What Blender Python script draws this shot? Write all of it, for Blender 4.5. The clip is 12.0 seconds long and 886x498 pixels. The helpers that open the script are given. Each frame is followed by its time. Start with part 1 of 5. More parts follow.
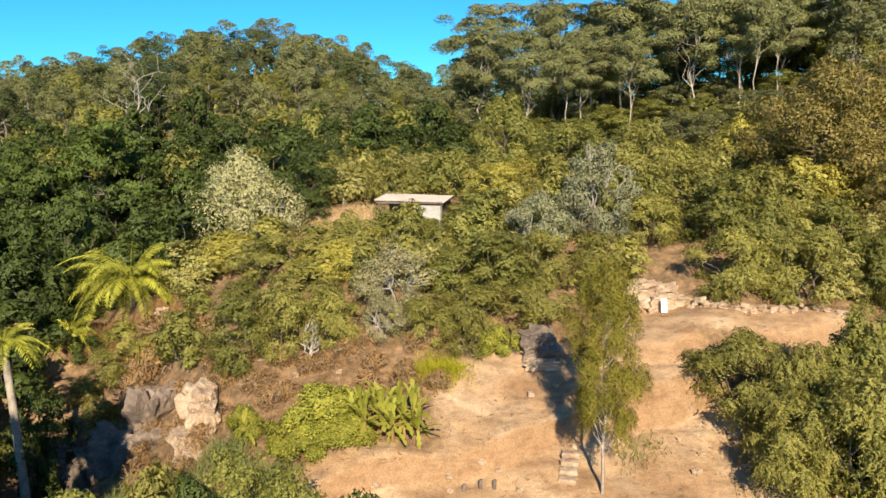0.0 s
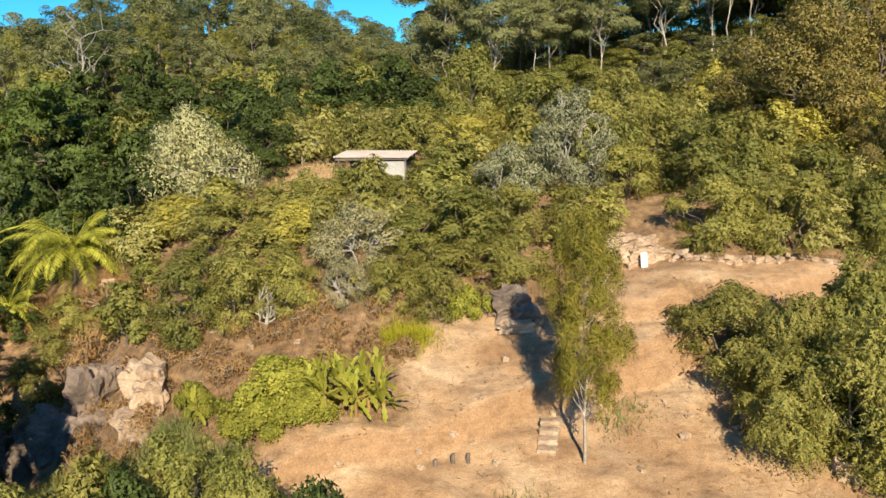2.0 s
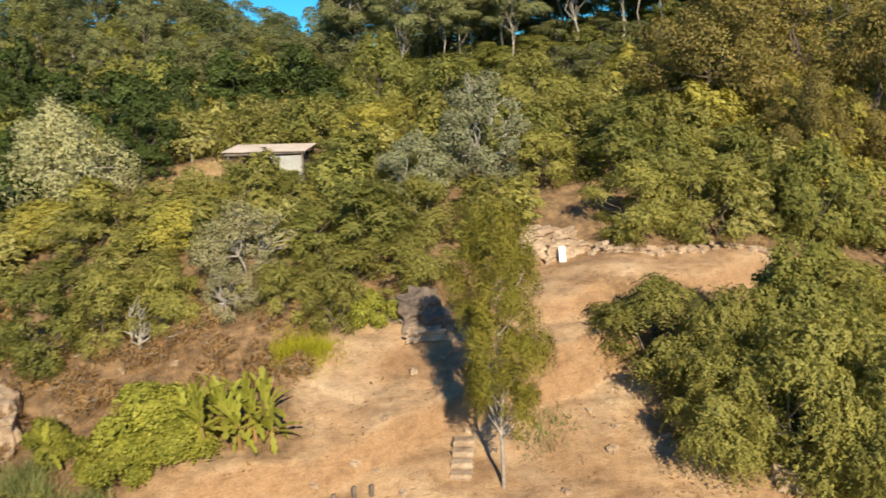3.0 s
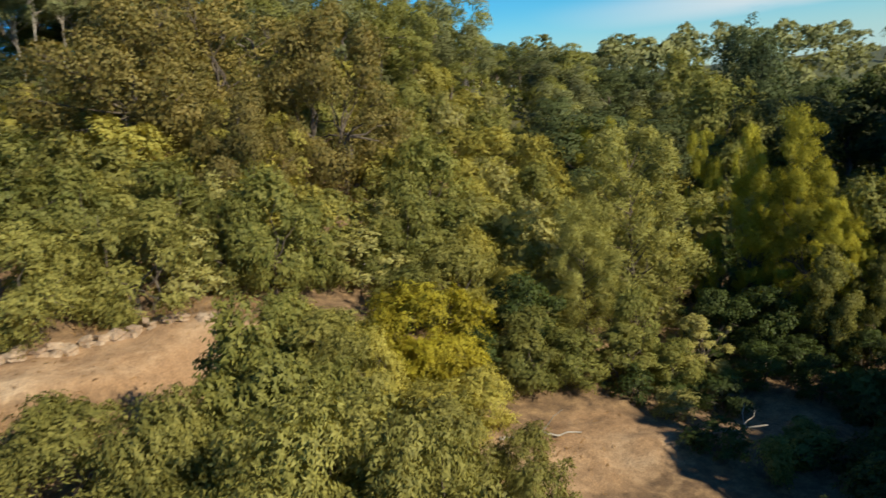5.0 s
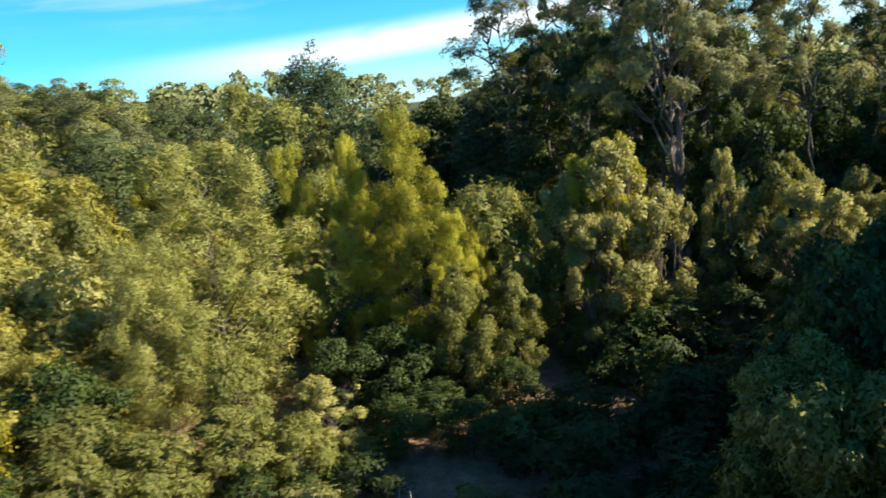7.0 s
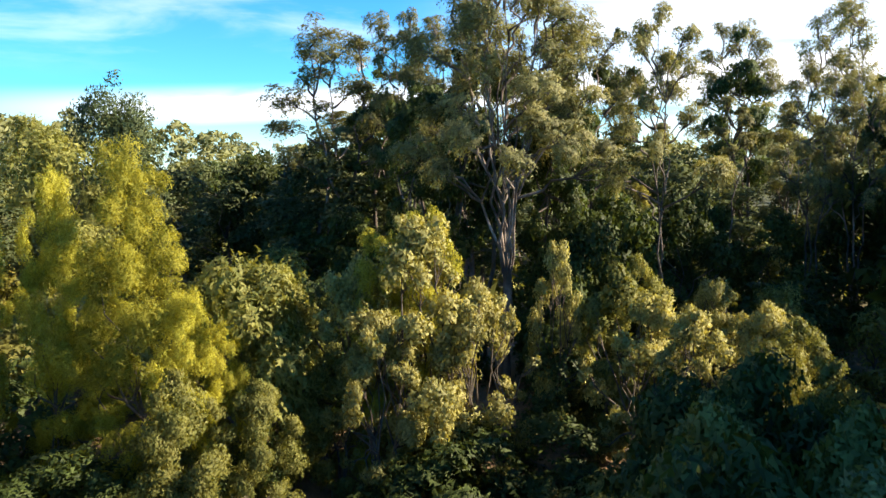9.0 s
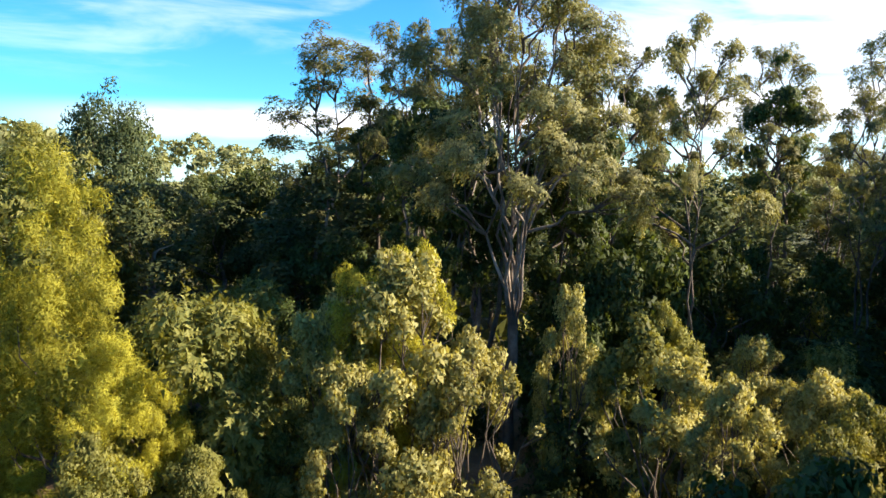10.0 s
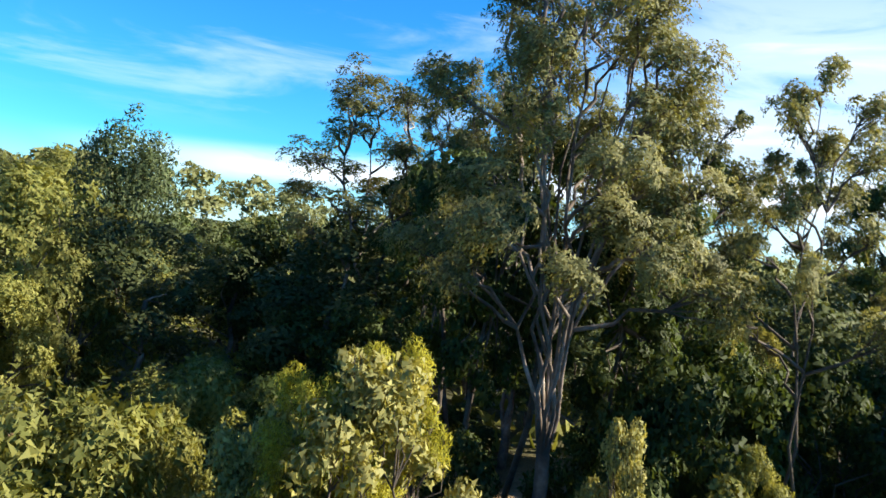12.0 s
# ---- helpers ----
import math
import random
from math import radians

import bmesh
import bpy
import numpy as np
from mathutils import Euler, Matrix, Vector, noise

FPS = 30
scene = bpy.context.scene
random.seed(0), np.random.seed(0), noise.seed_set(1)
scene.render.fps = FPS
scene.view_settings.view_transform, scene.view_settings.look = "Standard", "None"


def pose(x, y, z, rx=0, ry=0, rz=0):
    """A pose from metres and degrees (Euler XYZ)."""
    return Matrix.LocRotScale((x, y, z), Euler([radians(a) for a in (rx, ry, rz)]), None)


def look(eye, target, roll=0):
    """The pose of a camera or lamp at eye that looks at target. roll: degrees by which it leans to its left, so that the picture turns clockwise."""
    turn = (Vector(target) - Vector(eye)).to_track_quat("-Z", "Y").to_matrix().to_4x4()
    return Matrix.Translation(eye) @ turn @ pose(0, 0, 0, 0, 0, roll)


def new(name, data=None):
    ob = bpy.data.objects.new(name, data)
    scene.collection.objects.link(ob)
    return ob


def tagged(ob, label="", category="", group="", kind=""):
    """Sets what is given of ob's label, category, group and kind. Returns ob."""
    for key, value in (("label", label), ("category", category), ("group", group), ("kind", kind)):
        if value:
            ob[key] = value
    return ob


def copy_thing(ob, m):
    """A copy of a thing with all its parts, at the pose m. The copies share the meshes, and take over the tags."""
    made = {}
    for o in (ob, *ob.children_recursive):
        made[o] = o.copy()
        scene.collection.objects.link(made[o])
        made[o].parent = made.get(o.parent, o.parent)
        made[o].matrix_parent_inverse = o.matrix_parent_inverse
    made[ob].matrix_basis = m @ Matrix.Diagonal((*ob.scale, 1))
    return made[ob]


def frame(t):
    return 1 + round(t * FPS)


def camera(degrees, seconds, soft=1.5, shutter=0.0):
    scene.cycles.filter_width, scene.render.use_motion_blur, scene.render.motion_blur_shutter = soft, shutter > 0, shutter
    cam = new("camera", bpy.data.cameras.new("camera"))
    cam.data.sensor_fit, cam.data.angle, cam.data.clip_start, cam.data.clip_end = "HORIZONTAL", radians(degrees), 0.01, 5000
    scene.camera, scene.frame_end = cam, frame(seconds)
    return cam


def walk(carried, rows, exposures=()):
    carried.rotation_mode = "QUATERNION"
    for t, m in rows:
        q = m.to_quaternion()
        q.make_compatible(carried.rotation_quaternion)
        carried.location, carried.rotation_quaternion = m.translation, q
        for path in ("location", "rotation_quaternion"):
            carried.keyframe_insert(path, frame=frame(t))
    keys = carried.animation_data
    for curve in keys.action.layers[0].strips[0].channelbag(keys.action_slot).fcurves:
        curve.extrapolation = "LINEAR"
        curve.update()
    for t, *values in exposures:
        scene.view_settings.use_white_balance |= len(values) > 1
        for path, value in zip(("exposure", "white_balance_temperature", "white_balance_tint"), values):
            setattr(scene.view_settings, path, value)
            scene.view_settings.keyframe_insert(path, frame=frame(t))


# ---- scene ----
cam = camera(58.0, 12.0, soft=1.5, shutter=0.24)
# seconds, x, y, z, pitch, roll, yaw
ROWS = [
    (0.0, 0.005, 0.003, 19.983, -9.22, 0.68, -1.47),
    (0.5, -0.001, 1.123, 19.795, -9.15, 1.23, -2.28),
    (1.0, 0.159, 1.588, 19.548, -10.19, 1.59, -2.99),
    (1.5, 0.314, 2.015, 19.336, -11.15, 1.80, -3.56),
    (2.0, 0.447, 3.053, 19.104, -11.87, 1.97, -3.75),
    (2.5, 0.727, 4.847, 18.758, -12.19, 2.22, -5.01),
    (2.7, 0.986, 5.707, 18.631, -12.29, 2.41, -6.43),
    (4.3, 6.898, 11.518, 17.158, -12.20, 5.16, -32.33),
    (4.5, 7.352, 12.721, 16.961, -11.99, 5.36, -36.55),
    (5.0, 8.745, 15.816, 16.287, -10.99, 6.14, -46.81),
    (5.5, 9.360, 18.186, 15.861, -10.11, 6.78, -56.35),
    (6.0, 11.388, 19.648, 15.355, -10.22, 7.72, -64.02),
    (6.5, 13.915, 20.546, 14.986, -11.14, 7.99, -71.13),
    (7.0, 16.354, 20.777, 14.200, -10.68, 7.48, -77.64),
    (7.5, 18.227, 20.956, 13.655, -10.03, 5.77, -85.16),
    (7.7, 18.934, 20.867, 13.489, -9.69, 5.34, -87.98),
    (9.3, 25.954, 19.228, 13.212, -5.36, 0.24, -86.55),
    (9.5, 26.728, 19.135, 13.224, -5.01, -0.22, -86.28),
    (10.0, 28.614, 18.898, 13.357, -4.41, -1.00, -85.49),
    (10.5, 30.458, 18.782, 13.436, -3.67, -1.80, -84.88),
    (11.0, 32.165, 18.650, 13.551, -2.94, -2.88, -84.09),
    (11.5, 33.889, 18.554, 13.620, -1.80, -4.21, -83.39),
    (12.0, 35.411, 18.475, 13.691, -0.33, -6.00, -81.09),
]
walk(cam, [(t, pose(x, y, z, 90 + pitch, roll, yaw)) for t, x, y, z, pitch, roll, yaw in ROWS],
     [(0.0, 0.72, 7000, 12), (2.6, 0.58, 6950, 10), (4.4, 0.1, 7050, 8), (5.2, 0.2, 6450, 6), (6.2, 0.68, 6150, 4), (7.6, 1.06, 6450, 8), (9.4, 1.3, 6850, 14), (10.6, 1.22, 6700, 12), (12.0, 1.02, 6250, 9)])

# ---- sky and sun ----
SUN_AZ, SUN_EL = 176.0, 31.0  # degrees clockwise from the y axis, above the horizon
world = bpy.data.worlds.new("sky")
scene.world = world
world.use_nodes = True
wt = world.node_tree
wt.nodes.clear()
w_out = wt.nodes.new("ShaderNodeOutputWorld")
w_bg = wt.nodes.new("ShaderNodeBackground")
w_sky = wt.nodes.new("ShaderNodeTexSky")
w_sky.sky_type = "NISHITA"
w_sky.sun_disc = False
w_sky.sun_elevation = radians(SUN_EL)
w_sky.sun_rotation = radians(SUN_AZ)
w_sky.air_density = 1.0
w_sky.dust_density = 0.2
w_sky.ozone_density = 3.0
w_bg.inputs["Strength"].default_value = 0.105
# clear azure with thin streaks of high cloud low in the east
w_hue = wt.nodes.new("ShaderNodeHueSaturation")
w_hue.inputs["Saturation"].default_value = 1.2
w_tint = wt.nodes.new("ShaderNodeMix")
w_tint.data_type, w_tint.blend_type = "RGBA", "MULTIPLY"
w_tint.inputs[0].default_value = 1.0
w_coord = wt.nodes.new("ShaderNodeTexCoord")
w_map = wt.nodes.new("ShaderNodeMapping")
w_map.inputs["Scale"].default_value = (3.0, 3.0, 16.0)
w_noise = wt.nodes.new("ShaderNodeTexNoise")
w_noise.inputs["Scale"].default_value = 1.3
w_noise.inputs["Detail"].default_value = 8.0
w_noise.inputs["Roughness"].default_value = 0.55
w_noise.inputs["Distortion"].default_value = 0.4
w_sep = wt.nodes.new("ShaderNodeSeparateXYZ")


def w_math(kind_, a, b, clamp=False):
    n = wt.nodes.new("ShaderNodeMath")
    n.operation, n.use_clamp = kind_, clamp
    for socket, v in zip(n.inputs, (a, b)):
        if isinstance(v, (int, float)):
            socket.default_value = v
        else:
            wt.links.new(v, socket)
    return n.outputs[0]


def w_range(v, a, b):
    n = wt.nodes.new("ShaderNodeMapRange")
    n.interpolation_type = "SMOOTHSTEP"
    n.inputs["From Min"].default_value, n.inputs["From Max"].default_value = a, b
    wt.links.new(v, n.inputs["Value"])
    return n.outputs["Result"]


wt.links.new(w_sky.outputs[0], w_hue.inputs["Color"])
wt.links.new(w_hue.outputs[0], w_tint.inputs[6])
wt.links.new(w_coord.outputs["Generated"], w_map.inputs["Vector"])
wt.links.new(w_coord.outputs["Generated"], w_sep.inputs[0])
wt.links.new(w_map.outputs[0], w_noise.inputs["Vector"])
wx, wy, wz = w_sep.outputs
w_wisp = w_range(w_noise.outputs["Fac"], 0.24, 0.5)
w_low = w_math("MULTIPLY_ADD", wy, -0.045)
w_low.node.inputs[2].default_value = 0.072
w_top = w_math("MULTIPLY_ADD", wy, -0.03)
w_top.node.inputs[2].default_value = 0.106
w_band = w_math("MULTIPLY", w_range(w_math("SUBTRACT", wz, w_low), -0.016, 0.014), w_range(w_math("SUBTRACT", w_top, wz), -0.008, 0.02))
w_band = w_math("MULTIPLY", w_band, w_math("MULTIPLY", w_range(wx, 0.2, 0.5), w_range(wy, 0.66, 0.3)))
w_haze = w_math("MULTIPLY", w_range(wz, 0.1, 0.0), w_math("MULTIPLY", w_range(wx, 0.45, 0.9), 0.5))
w_high = w_math("MULTIPLY", w_range(wy, 0.12, -0.2), w_math("MULTIPLY", w_math("MULTIPLY", w_range(wz, 0.5, 0.2), 0.62), w_range(wx, 0.2, 0.5)))
w_thin = w_math("MULTIPLY", w_range(w_noise.outputs["Fac"], 0.52, 0.75), w_math("MULTIPLY", w_range(wz, 0.1, 0.17), 0.32))
w_thin = w_math("MULTIPLY", w_thin, w_range(wx, 0.5, 0.85))
w_all = w_math("ADD", w_math("MULTIPLY", w_math("ADD", w_band, w_high, True), w_wisp), w_thin, True)
w_all = w_math("MAXIMUM", w_all, w_haze)
w_mix = wt.nodes.new("ShaderNodeMix")
w_mix.data_type = "RGBA"
w_mix.inputs[7].default_value = (6.2, 6.7, 7.2, 1)
wt.links.new(w_all, w_mix.inputs[0])
wt.links.new(w_tint.outputs[2], w_mix.inputs[6])
w_deep = wt.nodes.new("ShaderNodeMix")
w_deep.data_type = "RGBA"
w_deep.inputs[6].default_value = (0.11, 0.62, 1.06, 1)
w_deep.inputs[7].default_value = (0.42, 1.0, 1.2, 1)
wt.links.new(w_math("MAXIMUM", w_range(wz, 0.12, 0.5), w_math("MULTIPLY", w_range(wx, 0.3, 0.8), 0.55)), w_deep.inputs[0])
# deeper blue towards the zenith, dimmed there to weaken fill light in shadows
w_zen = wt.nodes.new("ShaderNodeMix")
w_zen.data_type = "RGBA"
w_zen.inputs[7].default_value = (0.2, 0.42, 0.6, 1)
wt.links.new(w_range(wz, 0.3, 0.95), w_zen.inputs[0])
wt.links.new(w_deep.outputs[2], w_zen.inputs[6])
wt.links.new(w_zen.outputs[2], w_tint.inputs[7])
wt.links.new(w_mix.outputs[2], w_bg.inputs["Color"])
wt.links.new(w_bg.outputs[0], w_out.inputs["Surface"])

sun_data = bpy.data.lights.new("sun", "SUN")
sun_data.energy = 5.6
sun_data.angle = radians(0.5)
sun_data.color = (1.0, 0.88, 0.68)
sun = new("sun", sun_data)
sun_dir = Vector((math.sin(radians(SUN_AZ)) * math.cos(radians(SUN_EL)), math.cos(radians(SUN_AZ)) * math.cos(radians(SUN_EL)), math.sin(radians(SUN_EL))))
sun.matrix_world = look(sun_dir * 200, (0, 0, 0))

# ---- the lie of the land ----
def smooth(a, b, v):
    s = np.clip((v - a) / (b - a), 0, 1)
    return s * s * (3 - 2 * s)


def bump2(x, y, cx, cy, sx, sy):
    return np.exp(-0.5 * (((x - cx) / sx) ** 2 + ((y - cy) / sy) ** 2))


SLOPE_Y = (-200, 0, 15, 24, 30, 38, 41, 46, 50, 55, 62, 75, 105, 170, 300, 600)
SLOPE_Z = (6, 2, 2.2, 3.0, 4.2, 6.2, 7.2, 9.0, 10.4, 11.9, 12.3, 12.2, 13.2, 14, 14, 14)


def ground(x, y):
    """Height of the ground in metres: a valley floor, terraced dirt banks, and two wooded hills."""
    x, y = np.asarray(x, float), np.asarray(y, float)
    u = y - 0.55 * np.clip(x - 24, 0, 80) - 1.2 * np.sin(np.clip(x, -2, 40) * 0.16)
    z = np.interp(u - 1.5, SLOPE_Y, SLOPE_Z) * 0.5 + np.interp(u + 1.5, SLOPE_Y, SLOPE_Z) * 0.5
    z = z + 2.8 * smooth(38, 62, x) * smooth(60, 25, y)
    z = z + 12.6 * bump2(x, y, -27, 142, 16, 38) + 5.0 * bump2(x, y, 92, 88, 20, 20) + 11.5 * bump2(x, y, 48, 116, 23, 28) + 6.5 * bump2(x, y, -72, 138, 24, 38) + 3.0 * bump2(x, y, -14, 150, 8, 24)
    z = z - 5.5 * smooth(-7, -23, x) * smooth(105, 72, y) + 2.0 * bump2(x, y, 112, 62, 26, 26)
    z = z - 3.0 * bump2(x, y, -21, 43, 6, 6) - 0.8 * bump2(x, y, -3, 57, 6, 4.5)
    # cut banks of the terraces
    e1 = y - (33.0 + 0.38 * (x - 2) - 0.3 * np.sin(x * 0.7))
    z = z + 0.95 * smooth(-0.3, 0.25, e1) * smooth(-8, -3, x) * smooth(24, 16, x) - 0.02
    e2 = y - (40.3 + 0.12 * (x - 14) + 0.25 * np.sin(x * 0.9))
    z = z + 0.8 * (smooth(-0.9, 0.3, e2) - smooth(0.4, 4.5, e2)) * smooth(9, 12, x) * smooth(27, 22, x)
    e3 = y - (36.6 + 0.25 * (x - 10) + 0.3 * np.sin(x * 1.1))
    z = z + 0.55 * (smooth(-0.22, 0.18, e3) - smooth(0.3, 3.0, e3)) * smooth(6, 8.5, x) * smooth(18, 14, x)
    near = smooth(140, 60, np.hypot(x, y - 20))
    z = z + near * (0.16 * np.sin(x * 0.83 + 1.3 * np.sin(y * 0.41)) * np.sin(y * 0.71) + 0.06 * np.sin(x * 2.3 + y * 1.1) * np.sin(y * 2.7 - x * 0.6))
    return z

# ---- materials ----
def node_mat(name):
    m = bpy.data.materials.new(name)
    m.use_nodes = True
    t = m.node_tree
    t.nodes.clear()
    out = t.nodes.new("ShaderNodeOutputMaterial")
    return m, t, out


def ramp(t, fac, stops):
    r = t.nodes.new("ShaderNodeValToRGB")
    els = r.color_ramp.elements
    while len(els) < len(stops):
        els.new(0.5)
    for e, (p, c) in zip(els, stops):
        e.position = p
        e.color = (*c, 1)
    t.links.new(fac, r.inputs["Fac"])
    return r.outputs["Color"]


def noise_tex(t, scale, detail=4.0, rough=0.55, coord=None):
    n = t.nodes.new("ShaderNodeTexNoise")
    n.inputs["Scale"].default_value = scale
    n.inputs["Detail"].default_value = detail
    n.inputs["Roughness"].default_value = rough
    if coord is None:
        g = t.nodes.new("ShaderNodeNewGeometry")
        coord = g.outputs["Position"]
    t.links.new(coord, n.inputs["Vector"])
    return n.outputs["Fac"]


def mixed(t, fac, a, b, kind="MIX"):
    m = t.nodes.new("ShaderNodeMix")
    m.data_type, m.blend_type = "RGBA", kind
    for socket, v in ((m.inputs[0], fac), (m.inputs[6], a), (m.inputs[7], b)):
        if isinstance(v, (int, float)):
            socket.default_value = v
        elif isinstance(v, tuple):
            socket.default_value = (*v, 1)
        else:
            t.links.new(v, socket)
    return m.outputs[2]


def blend(a, b, k):
    return tuple(p + (q - p) * k for p, q in zip(a, b))


def leaf_mat(name, dark, mid, light, glow=0.34, gloss=0.35, patch=0.5):
    """Foliage: every leaf its own tint, larger patches of young and old growth, light passing through."""
    m, t, out = node_mat(name)
    geo = t.nodes.new("ShaderNodeNewGeometry")
    info = t.nodes.new("ShaderNodeObjectInfo")
    tint = ramp(t, geo.outputs["Random Per Island"], [(0.0, blend(dark, mid, 0.3)), (0.45, mid), (1.0, blend(light, mid, 0.35))])
    big = noise_tex(t, 0.8, 3.0)
    tint = mixed(t, ramp(t, big, [(0.38, (0, 0, 0)), (0.68, (patch, patch, patch))]), tint, light)
    hue = t.nodes.new("ShaderNodeHueSaturation")
    rnd = t.nodes.new("ShaderNodeMapRange")
    rnd.inputs["To Min"].default_value, rnd.inputs["To Max"].default_value = 0.8, 1.2
    t.links.new(info.outputs["Random"], rnd.inputs["Value"])
    t.links.new(rnd.outputs["Result"], hue.inputs["Value"])
    t.links.new(tint, hue.inputs["Color"])
    p = t.nodes.new("ShaderNodeBsdfPrincipled")
    p.inputs["Roughness"].default_value = 0.62
    p.inputs["Specular IOR Level"].default_value = gloss * 0.7
    t.links.new(hue.outputs["Color"], p.inputs["Base Color"])
    tr = t.nodes.new("ShaderNodeBsdfTranslucent")
    warm = mixed(t, 1.0, hue.outputs["Color"], (1.22, 1.12, 0.58), "MULTIPLY")
    t.links.new(warm, tr.inputs["Color"])
    mx = t.nodes.new("ShaderNodeMixShader")
    mx.inputs[0].default_value = glow
    t.links.new(p.outputs[0], mx.inputs[1])
    t.links.new(tr.outputs[0], mx.inputs[2])
    t.links.new(mx.outputs[0], out.inputs["Surface"])
    return m


def rough_mat(name, stops, scale=2.0, fine=25.0, bump=0.4, rough=0.9, dist=0.05, metal=0.0):
    m, t, out = node_mat(name)
    col = ramp(t, noise_tex(t, scale, 6.0, 0.6), stops)
    f = noise_tex(t, fine, 5.0, 0.65)
    col = mixed(t, 0.55, col, ramp(t, f, [(0.3, (0.55, 0.55, 0.55)), (0.7, (1.3, 1.3, 1.3))]), "MULTIPLY")
    p = t.nodes.new("ShaderNodeBsdfPrincipled")
    p.inputs["Roughness"].default_value = rough
    p.inputs["Metallic"].default_value = metal
    t.links.new(col, p.inputs["Base Color"])
    b = t.nodes.new("ShaderNodeBump")
    b.inputs["Strength"].default_value = bump
    b.inputs["Distance"].default_value = dist
    t.links.new(f, b.inputs["Height"])
    t.links.new(b.outputs[0], p.inputs["Normal"])
    t.links.new(p.outputs[0], out.inputs["Surface"])
    return m


M_BARK = rough_mat("grey_brown_bark", [(0.3, (0.06, 0.045, 0.035)), (0.7, (0.16, 0.13, 0.1))], 3, 30)
M_GUM = rough_mat("mottled_gum_bark", [(0.42, (0.07, 0.055, 0.045)), (0.56, (0.22, 0.175, 0.14)), (0.72, (0.58, 0.52, 0.44))], 0.5, 8)
M_GREYTWIG = rough_mat("bleached_twigs", [(0.3, (0.22, 0.2, 0.17)), (0.7, (0.45, 0.42, 0.37))], 3, 30)
M_PALMTRUNK = rough_mat("palm_trunk_bark", [(0.3, (0.2, 0.16, 0.12)), (0.7, (0.42, 0.36, 0.29))], 2, 14)
M_ACACIA = leaf_mat("acacia_leaves", (0.05, 0.054, 0.014), (0.2, 0.197, 0.047), (0.43, 0.4, 0.112))
M_OLIVE = leaf_mat("olive_leaves", (0.043, 0.054, 0.014), (0.167, 0.186, 0.043), (0.371, 0.348, 0.096))
# tint kept darker than sunlit leaves, partly in place of valley shade
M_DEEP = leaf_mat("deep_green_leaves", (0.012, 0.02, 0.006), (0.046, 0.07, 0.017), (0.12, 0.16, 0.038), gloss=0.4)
M_YELLOW = leaf_mat("golden_leaves", (0.1, 0.085, 0.008), (0.33, 0.28, 0.022), (0.54, 0.49, 0.05))
M_GREY = leaf_mat("grey_green_leaves", (0.063, 0.060, 0.032), (0.227, 0.217, 0.111), (0.505, 0.460, 0.247), glow=0.2)
M_BLUEGREY = leaf_mat("blue_grey_leaves", (0.06, 0.07, 0.036), (0.19, 0.2, 0.11), (0.36, 0.36, 0.21), glow=0.2)
M_PALEOL = leaf_mat("pale_olive_leaves", (0.064, 0.066, 0.021), (0.255, 0.252, 0.076), (0.52, 0.47, 0.16), gloss=0.5)
M_HILL = leaf_mat("hill_gum_leaves", (0.06, 0.069, 0.03), (0.165, 0.178, 0.075), (0.28, 0.288, 0.125), gloss=0.25, glow=0.25, patch=0.35)
M_HILLDARK = leaf_mat("hill_forest_leaves", (0.022, 0.033, 0.013), (0.075, 0.098, 0.035), (0.15, 0.175, 0.065), gloss=0.3, glow=0.25)
M_YOLIVE = leaf_mat("yellow_green_leaves", (0.095, 0.094, 0.02), (0.31, 0.288, 0.06), (0.53, 0.47, 0.12), gloss=0.2)
M_SILVER = leaf_mat("silver_leaves", (0.143, 0.143, 0.055), (0.363, 0.363, 0.165), (0.572, 0.550, 0.308), glow=0.25)
M_CASU = leaf_mat("casuarina_needles", (0.1, 0.104, 0.016), (0.37, 0.365, 0.05), (0.6, 0.57, 0.1), gloss=0.15, glow=0.45)
M_CASUDULL = leaf_mat("dull_casuarina_needles", (0.07, 0.075, 0.024), (0.255, 0.262, 0.076), (0.5, 0.475, 0.15), gloss=0.15)
M_GUMLEAF = leaf_mat("gum_leaves", (0.04, 0.048, 0.02), (0.165, 0.172, 0.062), (0.4, 0.375, 0.14), gloss=0.5)
M_BROWN = leaf_mat("browning_leaves", (0.045, 0.043, 0.013), (0.152, 0.138, 0.034), (0.46, 0.36, 0.12))
M_MIDGREEN = leaf_mat("mid_green_leaves", (0.044, 0.049, 0.012), (0.18, 0.186, 0.042), (0.39, 0.375, 0.095))
M_RAIN = leaf_mat("rainforest_leaves", (0.02, 0.034, 0.008), (0.07, 0.108, 0.022), (0.16, 0.215, 0.045), gloss=0.4)
M_PINE = leaf_mat("pine_needles", (0.012, 0.024, 0.009), (0.06, 0.088, 0.032), (0.14, 0.175, 0.068), glow=0.15)
M_BANANA = leaf_mat("banana_leaves", (0.09, 0.12, 0.02), (0.24, 0.27, 0.04), (0.45, 0.41, 0.08), glow=0.35, gloss=0.4)
M_VINE = leaf_mat("vine_leaves", (0.06, 0.085, 0.013), (0.205, 0.22, 0.034), (0.42, 0.4, 0.075))
M_PALM = leaf_mat("palm_fronds", (0.063, 0.080, 0.014), (0.276, 0.290, 0.039), (0.600, 0.600, 0.087), gloss=0.5)
M_STRAW = leaf_mat("dry_grass", (0.1, 0.055, 0.025), (0.27, 0.16, 0.07), (0.44, 0.29, 0.14), glow=0.25, gloss=0.1)
M_STRAWPALE = leaf_mat("pale_straw", (0.17, 0.12, 0.05), (0.4, 0.3, 0.14), (0.58, 0.46, 0.24), glow=0.25, gloss=0.1)
